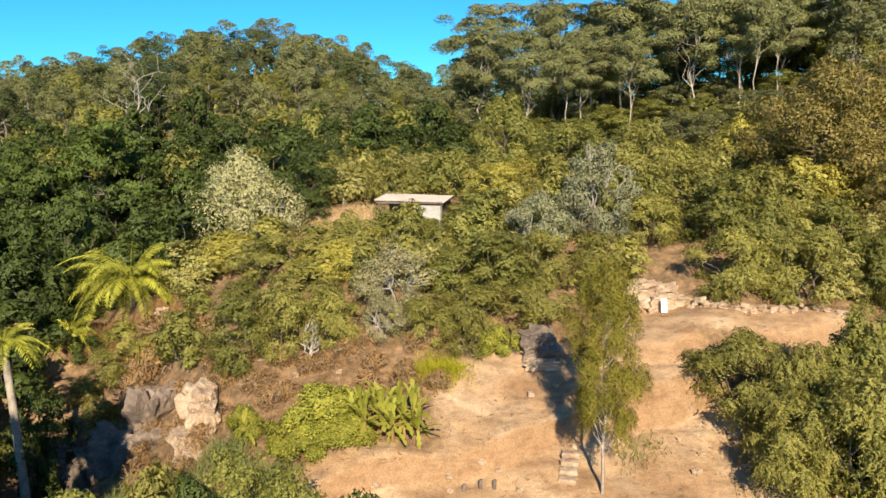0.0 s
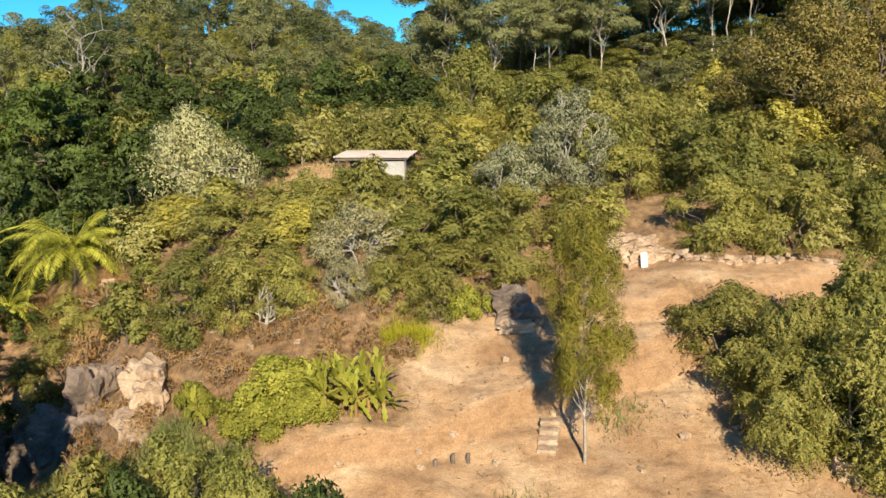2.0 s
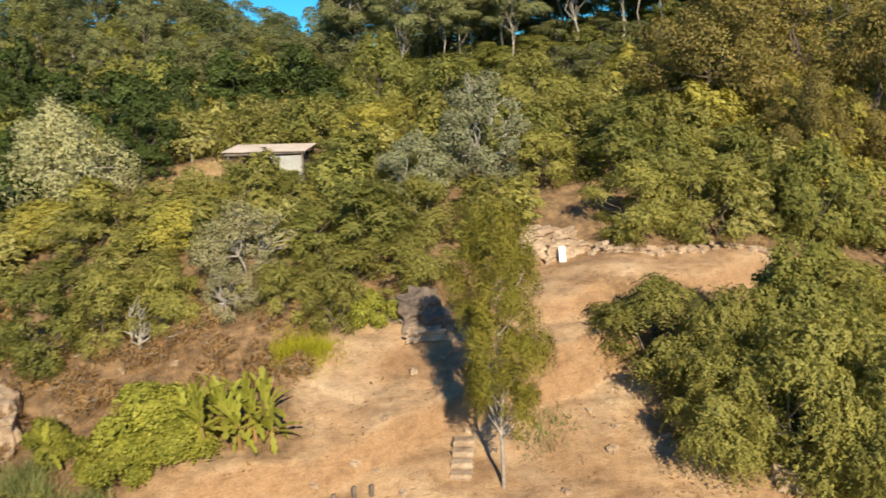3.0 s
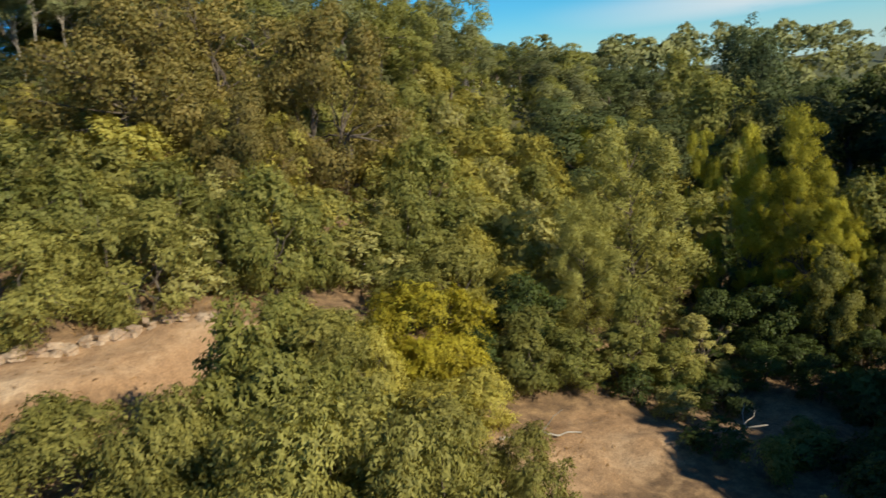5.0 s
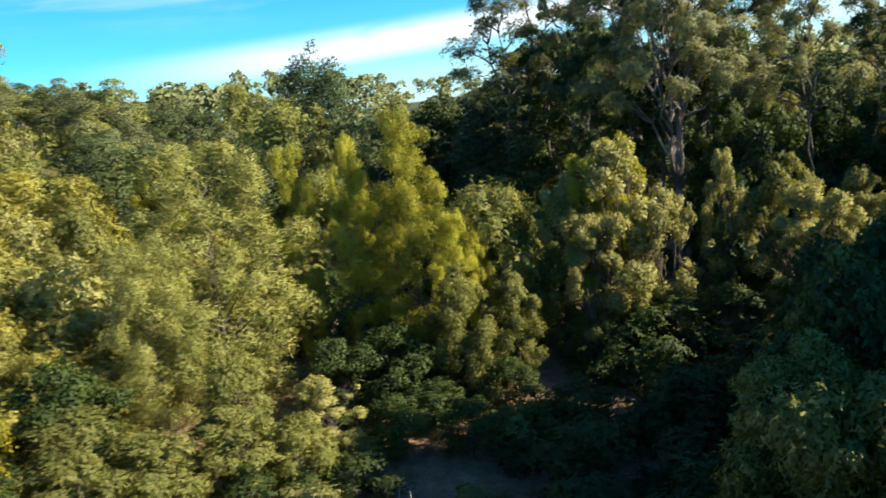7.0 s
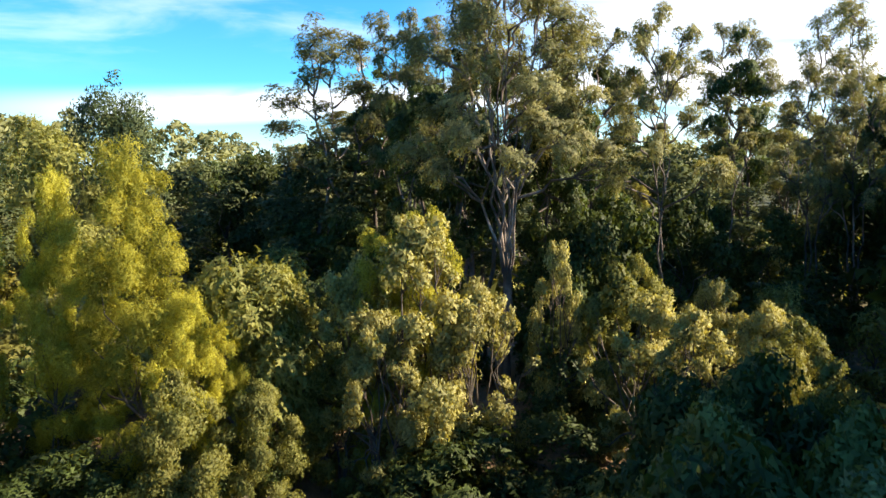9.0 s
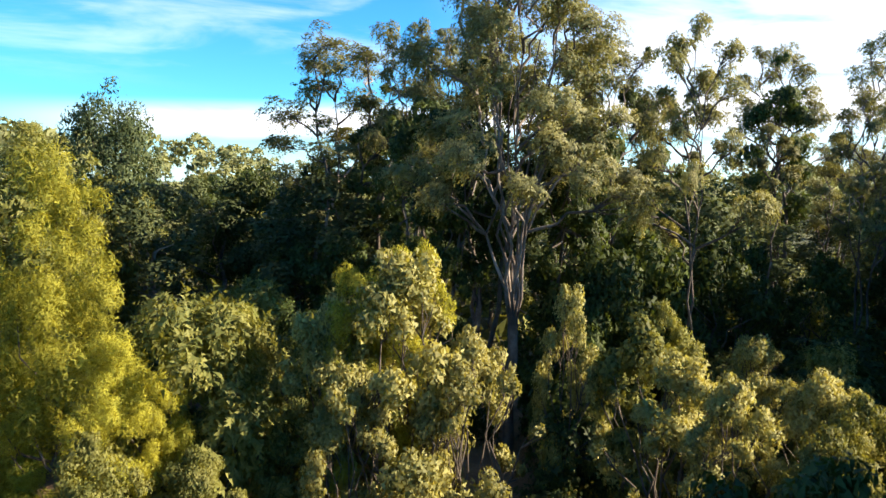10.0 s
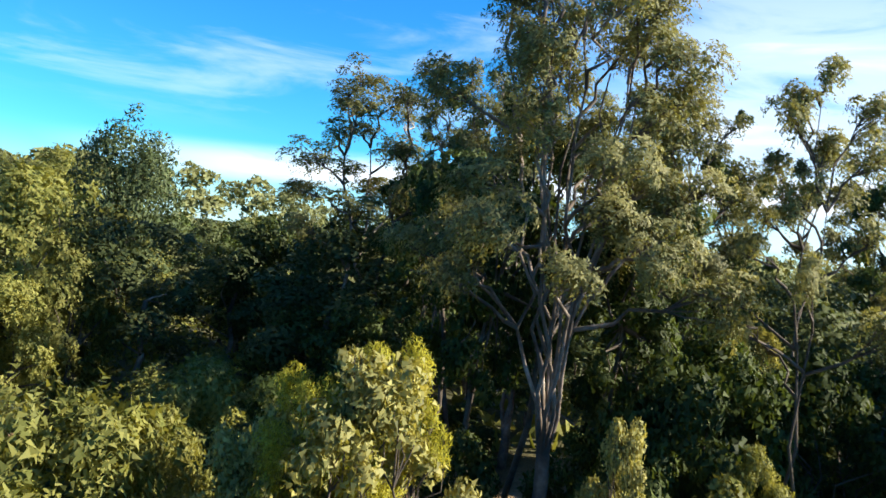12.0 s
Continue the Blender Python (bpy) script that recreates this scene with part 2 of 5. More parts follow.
M_REED = leaf_mat("reed_blades", (0.044, 0.064, 0.021), (0.179, 0.217, 0.078), (0.438, 0.470, 0.176))
M_LIMEGRASS = leaf_mat("lime_grass", (0.107, 0.119, 0.011), (0.357, 0.348, 0.026), (0.600, 0.587, 0.052))
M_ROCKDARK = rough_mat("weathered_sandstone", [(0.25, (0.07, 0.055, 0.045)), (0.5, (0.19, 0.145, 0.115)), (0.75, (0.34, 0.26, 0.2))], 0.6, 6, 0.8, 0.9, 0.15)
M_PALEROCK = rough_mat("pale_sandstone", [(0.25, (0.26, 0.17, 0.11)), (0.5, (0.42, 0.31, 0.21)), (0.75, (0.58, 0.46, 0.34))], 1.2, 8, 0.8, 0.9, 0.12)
M_TIN = rough_mat("weathered_tin", [(0.3, (0.5, 0.41, 0.34)), (0.7, (0.68, 0.59, 0.51))], 0.8, 10, 0.1, 0.7)
M_WALLGREY = rough_mat("grey_fibre_sheet", [(0.3, (0.3, 0.3, 0.29)), (0.7, (0.42, 0.42, 0.4))], 0.7, 10, 0.1, 0.8)
M_TIMBER = rough_mat("weathered_timber", [(0.3, (0.09, 0.07, 0.055)), (0.7, (0.2, 0.16, 0.13))], 3, 25, 0.3, 0.85)
M_WHITE = rough_mat("white_painted_board", [(0.3, (0.74, 0.72, 0.68)), (0.7, (0.84, 0.82, 0.78))], 2, 20, 0.1, 0.6)
M_GUMMID = rough_mat("streaked_gum_bark", [(0.38, (0.075, 0.058, 0.046)), (0.52, (0.19, 0.15, 0.12)), (0.7, (0.42, 0.36, 0.3))], 0.6, 8)
M_CASUOLIVE = leaf_mat("olive_casuarina_needles", (0.055, 0.058, 0.012), (0.198, 0.189, 0.034), (0.374, 0.326, 0.066), gloss=0.15, glow=0.35)
M_GUMPALE = rough_mat("pale_gum_bark", [(0.3, (0.2, 0.165, 0.135)), (0.5, (0.36, 0.31, 0.255)), (0.7, (0.52, 0.47, 0.4))], 0.6, 8)

# ---- ground sheet ----
def mesh_object(name, verts, faces, mat, parent=None, smooth_faces=False, normals=None):
    me = bpy.data.meshes.new(name)
    verts = np.asarray(verts, np.float32)
    faces = np.asarray(faces, np.int32)
    k = faces.shape[1]
    me.vertices.add(len(verts))
    me.vertices.foreach_set("co", verts.ravel())
    me.loops.add(faces.size)
    me.loops.foreach_set("vertex_index", faces.ravel())
    me.polygons.add(len(faces))
    me.polygons.foreach_set("loop_start", np.arange(len(faces), dtype=np.int32) * k)
    me.polygons.foreach_set("use_smooth", np.full(len(faces), smooth_faces))
    me.update(calc_edges=True)
    if normals is not None:
        me.polygons.foreach_set("use_smooth", np.full(len(faces), True))
        me.normals_split_custom_set_from_vertices(np.asarray(normals, np.float32))
    me.materials.append(mat)
    ob = new(name, me)
    ob.parent = parent
    return ob


def line_mask(x, y, pts, width, soft):
    """1 along a polyline of the plan, fading to 0 at its sides."""
    best = np.full(np.shape(x), 1e9)
    for (ax, ay), (bx, by) in zip(pts, pts[1:]):
        dx, dy = bx - ax, by - ay
        s = np.clip(((x - ax) * dx + (y - ay) * dy) / (dx * dx + dy * dy), 0, 1)
        best = np.minimum(best, np.hypot(x - ax - s * dx, y - ay - s * dy))
    return smooth(width + soft, width, best)


def bare(x, y):
    """How bare the ground is of litter and grass: dirt banks, the track and the clearing by the shed."""
    x, y = np.asarray(x, float), np.asarray(y, float)
    b = line_mask(x, y, ((12, 43.5), (17, 42.6), (22, 42), (26, 40)), 1.6, 0.8)
    b = np.maximum(b, line_mask(x, y, ((4.5, 38), (4, 34), (8, 32)), 2.6, 2.2))
    b = np.maximum(b, line_mask(x, y, ((11.5, 40), (12, 36), (11, 32)), 2.2, 1.6))
    b = np.maximum(b, line_mask(x, y, ((-4, 30.5), (8, 31), (18, 30.5), (24, 30)), 1.5, 1.2))
    b = np.maximum(b, 0.75 * line_mask(x, y, ((22, 30.5), (28, 30.5), (31.5, 30.5)), 1.4, 1.3))
    # valley track left mostly dark litter, in place of shade on its floor
    b = np.maximum(b, 0.35 * line_mask(x, y, ((31.5, 30), (36, 27.6), (42, 26.5), (46, 24.6)), 0.7, 0.8))
    b = np.maximum(b, 0.75 * line_mask(x, y, ((48, 23.6), (52, 20.4), (57, 19), (68, 18)), 1.0, 1.3))
    b = np.maximum(b, line_mask(x, y, ((-6.4, 60), (-5.4, 57), (-1, 56)), 2.4, 1.4))
    b = np.maximum(b, 0.12 * line_mask(x, y, ((-14, 41), (4, 41)), 2, 3))
    return b


def axis(near0, near1, step, far0, far1):
    a = list(np.arange(near0, near1 + 0.01, step))
    d = step
    while a[-1] < far1:
        d *= 1.16
        a.append(a[-1] + d)
    d = step
    while a[0] > far0:
        d *= 1.16
        a.insert(0, a[0] - d)
    return np.array(a)


def ground_mat():
    m, t, out = node_mat("dry_earth")
    att = t.nodes.new("ShaderNodeAttribute")
    att.attribute_name = "bare"
    big, mid, fine = noise_tex(t, 0.35, 6), noise_tex(t, 1.9, 6, 0.65), noise_tex(t, 14.0, 6, 0.7)
    dirt = ramp(t, big, [(0.3, (0.29, 0.172, 0.088)), (0.47, (0.4, 0.258, 0.142)), (0.62, (0.47, 0.33, 0.2)), (0.75, (0.54, 0.41, 0.27))])
    cut = t.nodes.new("ShaderNodeNewGeometry")
    up = t.nodes.new("ShaderNodeSeparateXYZ")
    t.links.new(cut.outputs["Normal"], up.inputs[0])
    dirt = mixed(t, ramp(t, up.outputs["Z"], [(0.66, (0.8, 0.8, 0.8)), (0.9, (0, 0, 0))]), dirt, (0.3, 0.18, 0.095))
    stretch = t.nodes.new("ShaderNodeMapping")
    stretch.inputs["Scale"].default_value = (0.35, 0.35, 3.4)
    t.links.new(cut.outputs["Position"], stretch.inputs["Vector"])
    bed = noise_tex(t, 1.0, 5.0, 0.6, stretch.outputs[0])
    dirt = mixed(t, 0.5, dirt, ramp(t, bed, [(0.36, (0.6, 0.53, 0.47)), (0.44, (0.98, 0.96, 0.94)), (0.58, (1.06, 1.06, 1.06)), (0.66, (0.8, 0.74, 0.68))]), "MULTIPLY")
    dirt = mixed(t, 0.5, dirt, ramp(t, mid, [(0.32, (0.62, 0.58, 0.54)), (0.55, (1, 1, 1)), (0.72, (1.18, 1.18, 1.18))]), "MULTIPLY")
    litter = ramp(t, mid, [(0.25, (0.07, 0.045, 0.026)), (0.5, (0.2, 0.125, 0.066)), (0.75, (0.36, 0.24, 0.12))])
    add = t.nodes.new("ShaderNodeMath")
    add.operation = "MULTIPLY_ADD"
    t.links.new(mid, add.inputs[0])
    add.inputs[1].default_value = 0.9
    add.inputs[2].default_value = -0.45
    s = t.nodes.new("ShaderNodeMath")
    s.use_clamp = True
    t.links.new(att.outputs["Fac"], s.inputs[0])
    t.links.new(add.outputs[0], s.inputs[1])
    col = mixed(t, s.outputs[0], litter, dirt)
    wild = t.nodes.new("ShaderNodeAttribute")
    wild.attribute_name = "wooded"
    col = mixed(t, wild.outputs["Fac"], col, ramp(t, noise_tex(t, 0.12, 6), [(0.3, (0.035, 0.045, 0.016)), (0.7, (0.11, 0.12, 0.045))]))
    col = mixed(t, 0.75, col, ramp(t, fine, [(0.3, (0.5, 0.48, 0.46)), (0.7, (1.32, 1.32, 1.3))]), "MULTIPLY")
    grit = t.nodes.new("ShaderNodeTexVoronoi")
    grit.inputs["Scale"].default_value = 5.5
    t.links.new(cut.outputs["Position"], grit.inputs["Vector"])
    col = mixed(t, 0.45, col, ramp(t, grit.outputs["Distance"], [(0.06, (0.62, 0.58, 0.55)), (0.14, (1, 1, 1))]), "MULTIPLY")
    p = t.nodes.new("ShaderNodeBsdfPrincipled")
    p.inputs["Roughness"].default_value = 0.95
    t.links.new(col, p.inputs["Base Color"])
    b = t.nodes.new("ShaderNodeBump")
    b.inputs["Strength"].default_value = 0.7
    b.inputs["Distance"].default_value = 0.12
    t.links.new(mid, b.inputs["Height"])
    b2 = t.nodes.new("ShaderNodeBump")
    b2.inputs["Strength"].default_value = 0.5
    b2.inputs["Distance"].default_value = 0.04
    t.links.new(fine, b2.inputs["Height"])
    t.links.new(b.outputs[0], b2.inputs["Normal"])
    t.links.new(b2.outputs[0], p.inputs["Normal"])
    t.links.new(p.outputs[0], out.inputs["Surface"])
    return m


gx, gy = axis(-22, 58, 0.3, -2500, 2500), axis(16, 56, 0.24, -2500, 2500)
GX, GY = np.meshgrid(gx, gy)
GZ = ground(GX, GY)
rough_bed = np.array([noise.fractal(Vector((a * 0.9, b * 0.9, 3.1)), 1.0, 2.0, 4) for a, b in zip(GX.ravel(), GY.ravel())]).reshape(GX.shape)
GZ = GZ + 0.1 * rough_bed * smooth(120, 60, np.hypot(GX - 15, GY - 35))
nx, ny = len(gx), len(gy)
gi = (np.arange(ny - 1)[:, None] * nx + np.arange(nx - 1)[None, :]).ravel()
terrain = mesh_object("ground", np.stack([GX, GY, GZ], -1).reshape(-1, 3), np.stack([gi, gi + 1, gi + nx + 1, gi + nx], -1), ground_mat(), smooth_faces=True)
layer = terrain.data.attributes.new("bare", "FLOAT", "POINT")
layer.data.foreach_set("value", bare(GX, GY).astype(np.float32).ravel())
cover = terrain.data.attributes.new("wooded", "FLOAT", "POINT")
cover.data.foreach_set("value", np.maximum(smooth(95, 150, np.hypot(GX - 15, GY - 30)), 0.85 * np.maximum(smooth(70, 84, GY), smooth(62, 72, GX))).astype(np.float32).ravel())
tagged(terrain, "dry orange-brown earth hillside with terraced banks and leaf litter", "ground", kind="structure")

# ---- plants: generators ----
RNG = np.random.default_rng(7)


def unit(v):
    return v / np.maximum(np.linalg.norm(v, axis=-1, keepdims=True), 1e-9)


def leaf_quads(c, a, n, length, width, bend=0.0):
    """Pointed leaves: centre c, axis a, normal n; length and width a number or one each."""
    a = unit(a)
    b = unit(np.cross(a, n))
    length, width = np.broadcast_to(length, len(c))[:, None], np.broadcast_to(width, len(c))[:, None]
    sag = np.array([0, 0, -1.0]) * bend * length
    v = np.stack([c - a * length / 2, c + b * width / 2 - a * length * 0.08, c + a * length / 2 + sag, c - b * width / 2 - a * length * 0.08], 1).reshape(-1, 3)
    return v, np.arange(len(v)).reshape(-1, 4)


def leaf_tris(c, a, n, length, width):
    """The same for leaves seen from afar, three corners each."""
    a = unit(a)
    b = unit(np.cross(a, n))
    length, width = np.broadcast_to(length, len(c))[:, None], np.broadcast_to(width, len(c))[:, None]
    v = np.stack([c - a * length * 0.4 + b * width * 0.5, c - a * length * 0.4 - b * width * 0.5, c + a * length * 0.6], 1).reshape(-1, 3)
    return v, np.arange(len(v)).reshape(-1, 3)


def clump_leaves(rng, clumps, count, length, width, droop, up=0.25, shell=0.5, wild=0.8, three=False, lie=0.65, soft=0.6, spray=0, reach=0.4):
    """Leaves over the outer shells of clumps, each (centre, radii); the share lie of them shingled, the rest poking out.
    spray: leaflets on each arching spray, reach metres long (0: single leaves). soft: how far the shading follows the round of the clump."""
    heads = max(1, count // spray) if spray else count
    w = np.array([max(r) ** 2 for _, r in clumps], float)
    pick = rng.choice(len(clumps), heads, p=w / w.sum())
    cen = np.array([c for c, _ in clumps])[pick]
    rad = np.array([r for _, r in clumps])[pick]
    mid = np.array([c for c, _ in clumps]).mean(0) * np.array([1, 1, 0.75])
    d = unit(rng.normal(size=(heads, 3)) + np.array([0, 0, up]))
    c = cen + d * rad * (shell + (1 - shell) * rng.random((heads, 1)) ** 0.6)
    out = unit(d / rad * rad.min(-1, keepdims=True) + 0.7 * unit(c - mid))
    if spray:
        way = unit(d * 0.7 + out * 0.3 + rng.normal(size=(heads, 3)) * 0.55)
        size = reach * rng.uniform(0.6, 1.3, (heads, 1, 1))
        q = np.linspace(0.08, 1.0, spray)[None, :, None]
        sag = np.array([0, 0, -1.0]) * (0.15 + droop)
        rib = (c[:, None] - way[:, None] * size * 0.35 + way[:, None] * size * q + sag * size * q * q).reshape(-1, 3)
        run = unit((way[:, None] + 2 * sag * q).reshape(-1, 3))
        out = np.repeat(out, spray, axis=0)
        side = unit(np.cross(run, out)) * np.tile(np.where(np.arange(spray) % 2, 1.0, -1.0), heads)[:, None]
        total = len(rib)
        a = run * 0.5 + side * 0.9 + np.array([0, 0, -0.5 * droop]) + rng.normal(size=(total, 3)) * 0.35 * wild
        n = out + rng.normal(size=(total, 3)) * 0.5 * wild
        c = rib + unit(a) * length * 0.35
    else:
        total = heads
        flat = rng.random((total, 1)) < lie
        n = d + rng.normal(size=(total, 3)) * wild * np.where(flat, 0.5, 1.0)
        a = d * 0.6 + rng.normal(size=(total, 3)) * wild * 0.6 + np.array([0, 0, -droop])
        b = rng.normal(size=(total, 3)) + np.array([0, 0, -2.5 * droop])
        m = unit(n)
        a = np.where(flat, b - m * (b * m).sum(-1, keepdims=True) * 0.85, a)
    s = 0.65 + 0.7 * rng.random(total)
    if three:
        v, f = leaf_tris(c, a, n, length * s, width * s * 1.3)
    else:
        v, f = leaf_quads(c, a, n, length * s, width * s, 0.15)
    k = f.shape[1]
    p = v.reshape(-1, k, 3)
    face = unit(np.cross(p[:, 1] - p[:, 0], p[:, -1] - p[:, 0]))
    turned = (face * out).sum(-1) < 0
    f[turned] = f[turned][:, ::-1]
    face[turned] *= -1
    return v, f, np.repeat(unit(out * soft + face * (1 - soft)), k, axis=0)


def tubes(paths, sides=6):
    """Tapered limbs: each path a list of (point, radius). Quads."""
    vs, fs, base = [], [], 0
    ang = np.arange(sides) * 2 * np.pi / sides
    for path in paths:
        pts = np.array([p for p, _ in path], float)
        tang = unit(np.gradient(pts, axis=0))
        ref = np.array([0.31, 0.95, 0.05])
        u = unit(np.cross(tang, ref))
        w = np.cross(tang, u)
        rad = np.array([r for _, r in path])[:, None, None]
        ring = pts[:, None] + rad * (u[:, None] * np.cos(ang)[None, :, None] + w[:, None] * np.sin(ang)[None, :, None])
        vs.append(ring.reshape(-1, 3))
        for k in range(len(path) - 1):
            i = base + k * sides + np.arange(sides)
            j = base + k * sides + (np.arange(sides) + 1) % sides
            fs.append(np.stack([i, j, j + sides, i + sides], -1))
        base += len(path) * sides
    return np.concatenate(vs), np.concatenate(fs)


def limb(rng, p0, p1, r0, r1, steps=5, wander=0.08, sag=0.0):
    p0, p1 = np.array(p0, float), np.array(p1, float)
    s = np.linspace(0, 1, steps)
    size = np.linalg.norm(p1 - p0)
    out = []
    for k, q in enumerate(s):
        p = p0 + (p1 - p0) * q + np.array([0, 0, 1.0]) * sag * size * q * (1 - q)
        if 0 < k < steps - 1:
            p = p + rng.normal(size=3) * wander * size * np.array([1, 1, 0.4])
        out.append((p, r0 + (r1 - r0) * q))
    return out


def envelope_clumps(rng, count, height, radius, low, profile, size, squash=0.8):
    """Clumps over a crown's envelope; profile(q) is its radius (0..1) at the share q of the crown's height."""
    out, sway = [], rng.uniform(0, 6.283)
    for k in range(count):
        q = (k + 0.5 + rng.uniform(-0.4, 0.4)) / count
        ang = k * 2.39996 + rng.uniform(-0.5, 0.5)
        rr = radius * profile(q)
        cs = size * radius * rng.uniform(0.7, 1.3)
        d = max(rr - cs * 0.6, 0) * rng.uniform(0.55, 1.15) * (0.88 + 0.26 * math.sin(2 * ang + sway) + 0.14 * math.sin(5 * ang))
        z = low + (height - low) * (q + rng.uniform(-0.09, 0.04)) - cs * squash * q
        if k % 8 == 5:
            cs, z, d = cs * 0.62, z + 0.09 * height, d * 1.12
        out.append((np.array([d * math.cos(ang), d * math.sin(ang), max(z, cs * squash * 0.7)]), np.array([cs, cs, cs * squash])))
    return out


def lobed_clumps(rng, lobes, per, height, radius, low, profile, size, squash=0.8):
    """A crown of uneven lobes with hollows between them, each lobe a cluster of smaller clumps."""
    out, sway = [], rng.uniform(0, 6.283)
    for k in range(lobes):
        q = (k + 0.5 + rng.uniform(-0.45, 0.45)) / lobes
        ang = k * 2.39996 + rng.uniform(-0.6, 0.6)
        lr = size * radius * rng.uniform(0.7, 1.3)
        d = max(radius * profile(q) - lr * 0.75, 0) * rng.uniform(0.8, 1.15) * (0.94 + 0.2 * math.sin(2 * ang + sway))
        z = low + (height - low) * min(1.0, q + rng.uniform(-0.06, 0.05)) - lr * squash * q
        if k % 5 == 3:
            lr, d, z = lr * 0.55, d * 1.22, z + 0.07 * height
        side = np.array([math.cos(ang), math.sin(ang), 0.5])
        for j in range(per):
            v = unit(rng.normal(size=3) + side * 0.6)
            c = np.array([d * math.cos(ang), d * math.sin(ang), z]) + v * lr * np.array([1, 1, squash]) * rng.uniform(0.3, 0.75)
            r = lr * rng.uniform(0.36, 0.58)
            out.append((np.array([c[0], c[1], max(c[2], r * squash * 0.7)]), np.array([r, r, r * squash])))
    return out


def build_tree(name, wood, leaf, trunk_mesh, crown_meshes, label, category):
    """An empty at the base, the trunk with its limbs, and the crown."""
    root = new(name)
    tagged(root, label, category)
    v, f = trunk_mesh
    mesh_object("trunk", v, f, wood, root, True)
    v = np.concatenate([m[0] for m in crown_meshes])
    k, fs = 0, []
    for mv, mf, _ in crown_meshes:
        fs.append(mf + k)
        k += len(mv)
    mesh_object("crown", v, np.concatenate(fs), leaf, root, normals=np.concatenate([m[2] for m in crown_meshes]))
    return root


def bushy(seed, name, wood, leaf, label, category, height, radius, low=0.2, clumps=34, leaves=4600, length=0.26, width=0.1, droop=0.25,
          profile=None, size=0.34, stems=3, limbs=14, r0=0.09, twigs=0.0, squash=0.8, wild=0.7, shell=0.5, three=False, up=0.25, lobes=0, spray=0, reach=0.4, soft=0.6):
    """A shrub or small tree with a crown of many clumps on forked stems."""
    rng = np.random.default_rng(seed)
    profile = profile or (lambda q: math.sin(math.pi * min(1, 0.22 + 0.78 * q) ** 1.15) ** 0.55)
    if lobes:
        cl = lobed_clumps(rng, lobes, max(3, clumps // lobes), height, radius, low * height, profile, size, squash)
    else:
        cl = envelope_clumps(rng, clumps, height, radius, low * height, profile, size, squash)
    paths = []
    forks = []
    for k in range(stems):
        a = k * 6.283 / stems + rng.uniform(-0.5, 0.5)
        foot = np.array([math.cos(a), math.sin(a), 0]) * (0.06 * radius if stems > 1 else 0) - np.array([0, 0, 0.5])
        fork = np.array([math.cos(a), math.sin(a), 0]) * radius * (0.25 if stems > 1 else 0.05) + np.array([0, 0, height * (low + 0.22)])
        paths.append(limb(rng, foot, fork, r0, r0 * 0.6, 5, 0.04))
        forks.append(fork)
    for k in range(limbs):
        c, r = cl[(k * 7) % len(cl)]
        fork = min(forks, key=lambda p: np.linalg.norm(p - c))
        end = c + unit(c - fork) * max(r) * twigs
        paths.append(limb(rng, fork, end, r0 * 0.5, 0.012, 5, 0.07, 0.1))
        if twigs:
            for j in range(4):
                paths.append(limb(rng, paths[-1 - j][3][0], c + unit(rng.normal(size=3)) * r * (0.8 + twigs), r0 * 0.18, 0.008, 4, 0.1))
    lv = clump_leaves(rng, cl, leaves, length, width, droop, up=up, shell=shell, wild=wild, three=three, spray=spray, reach=reach, soft=soft)
    return build_tree(name, wood, leaf, tubes(paths, 5), [lv], label, category)


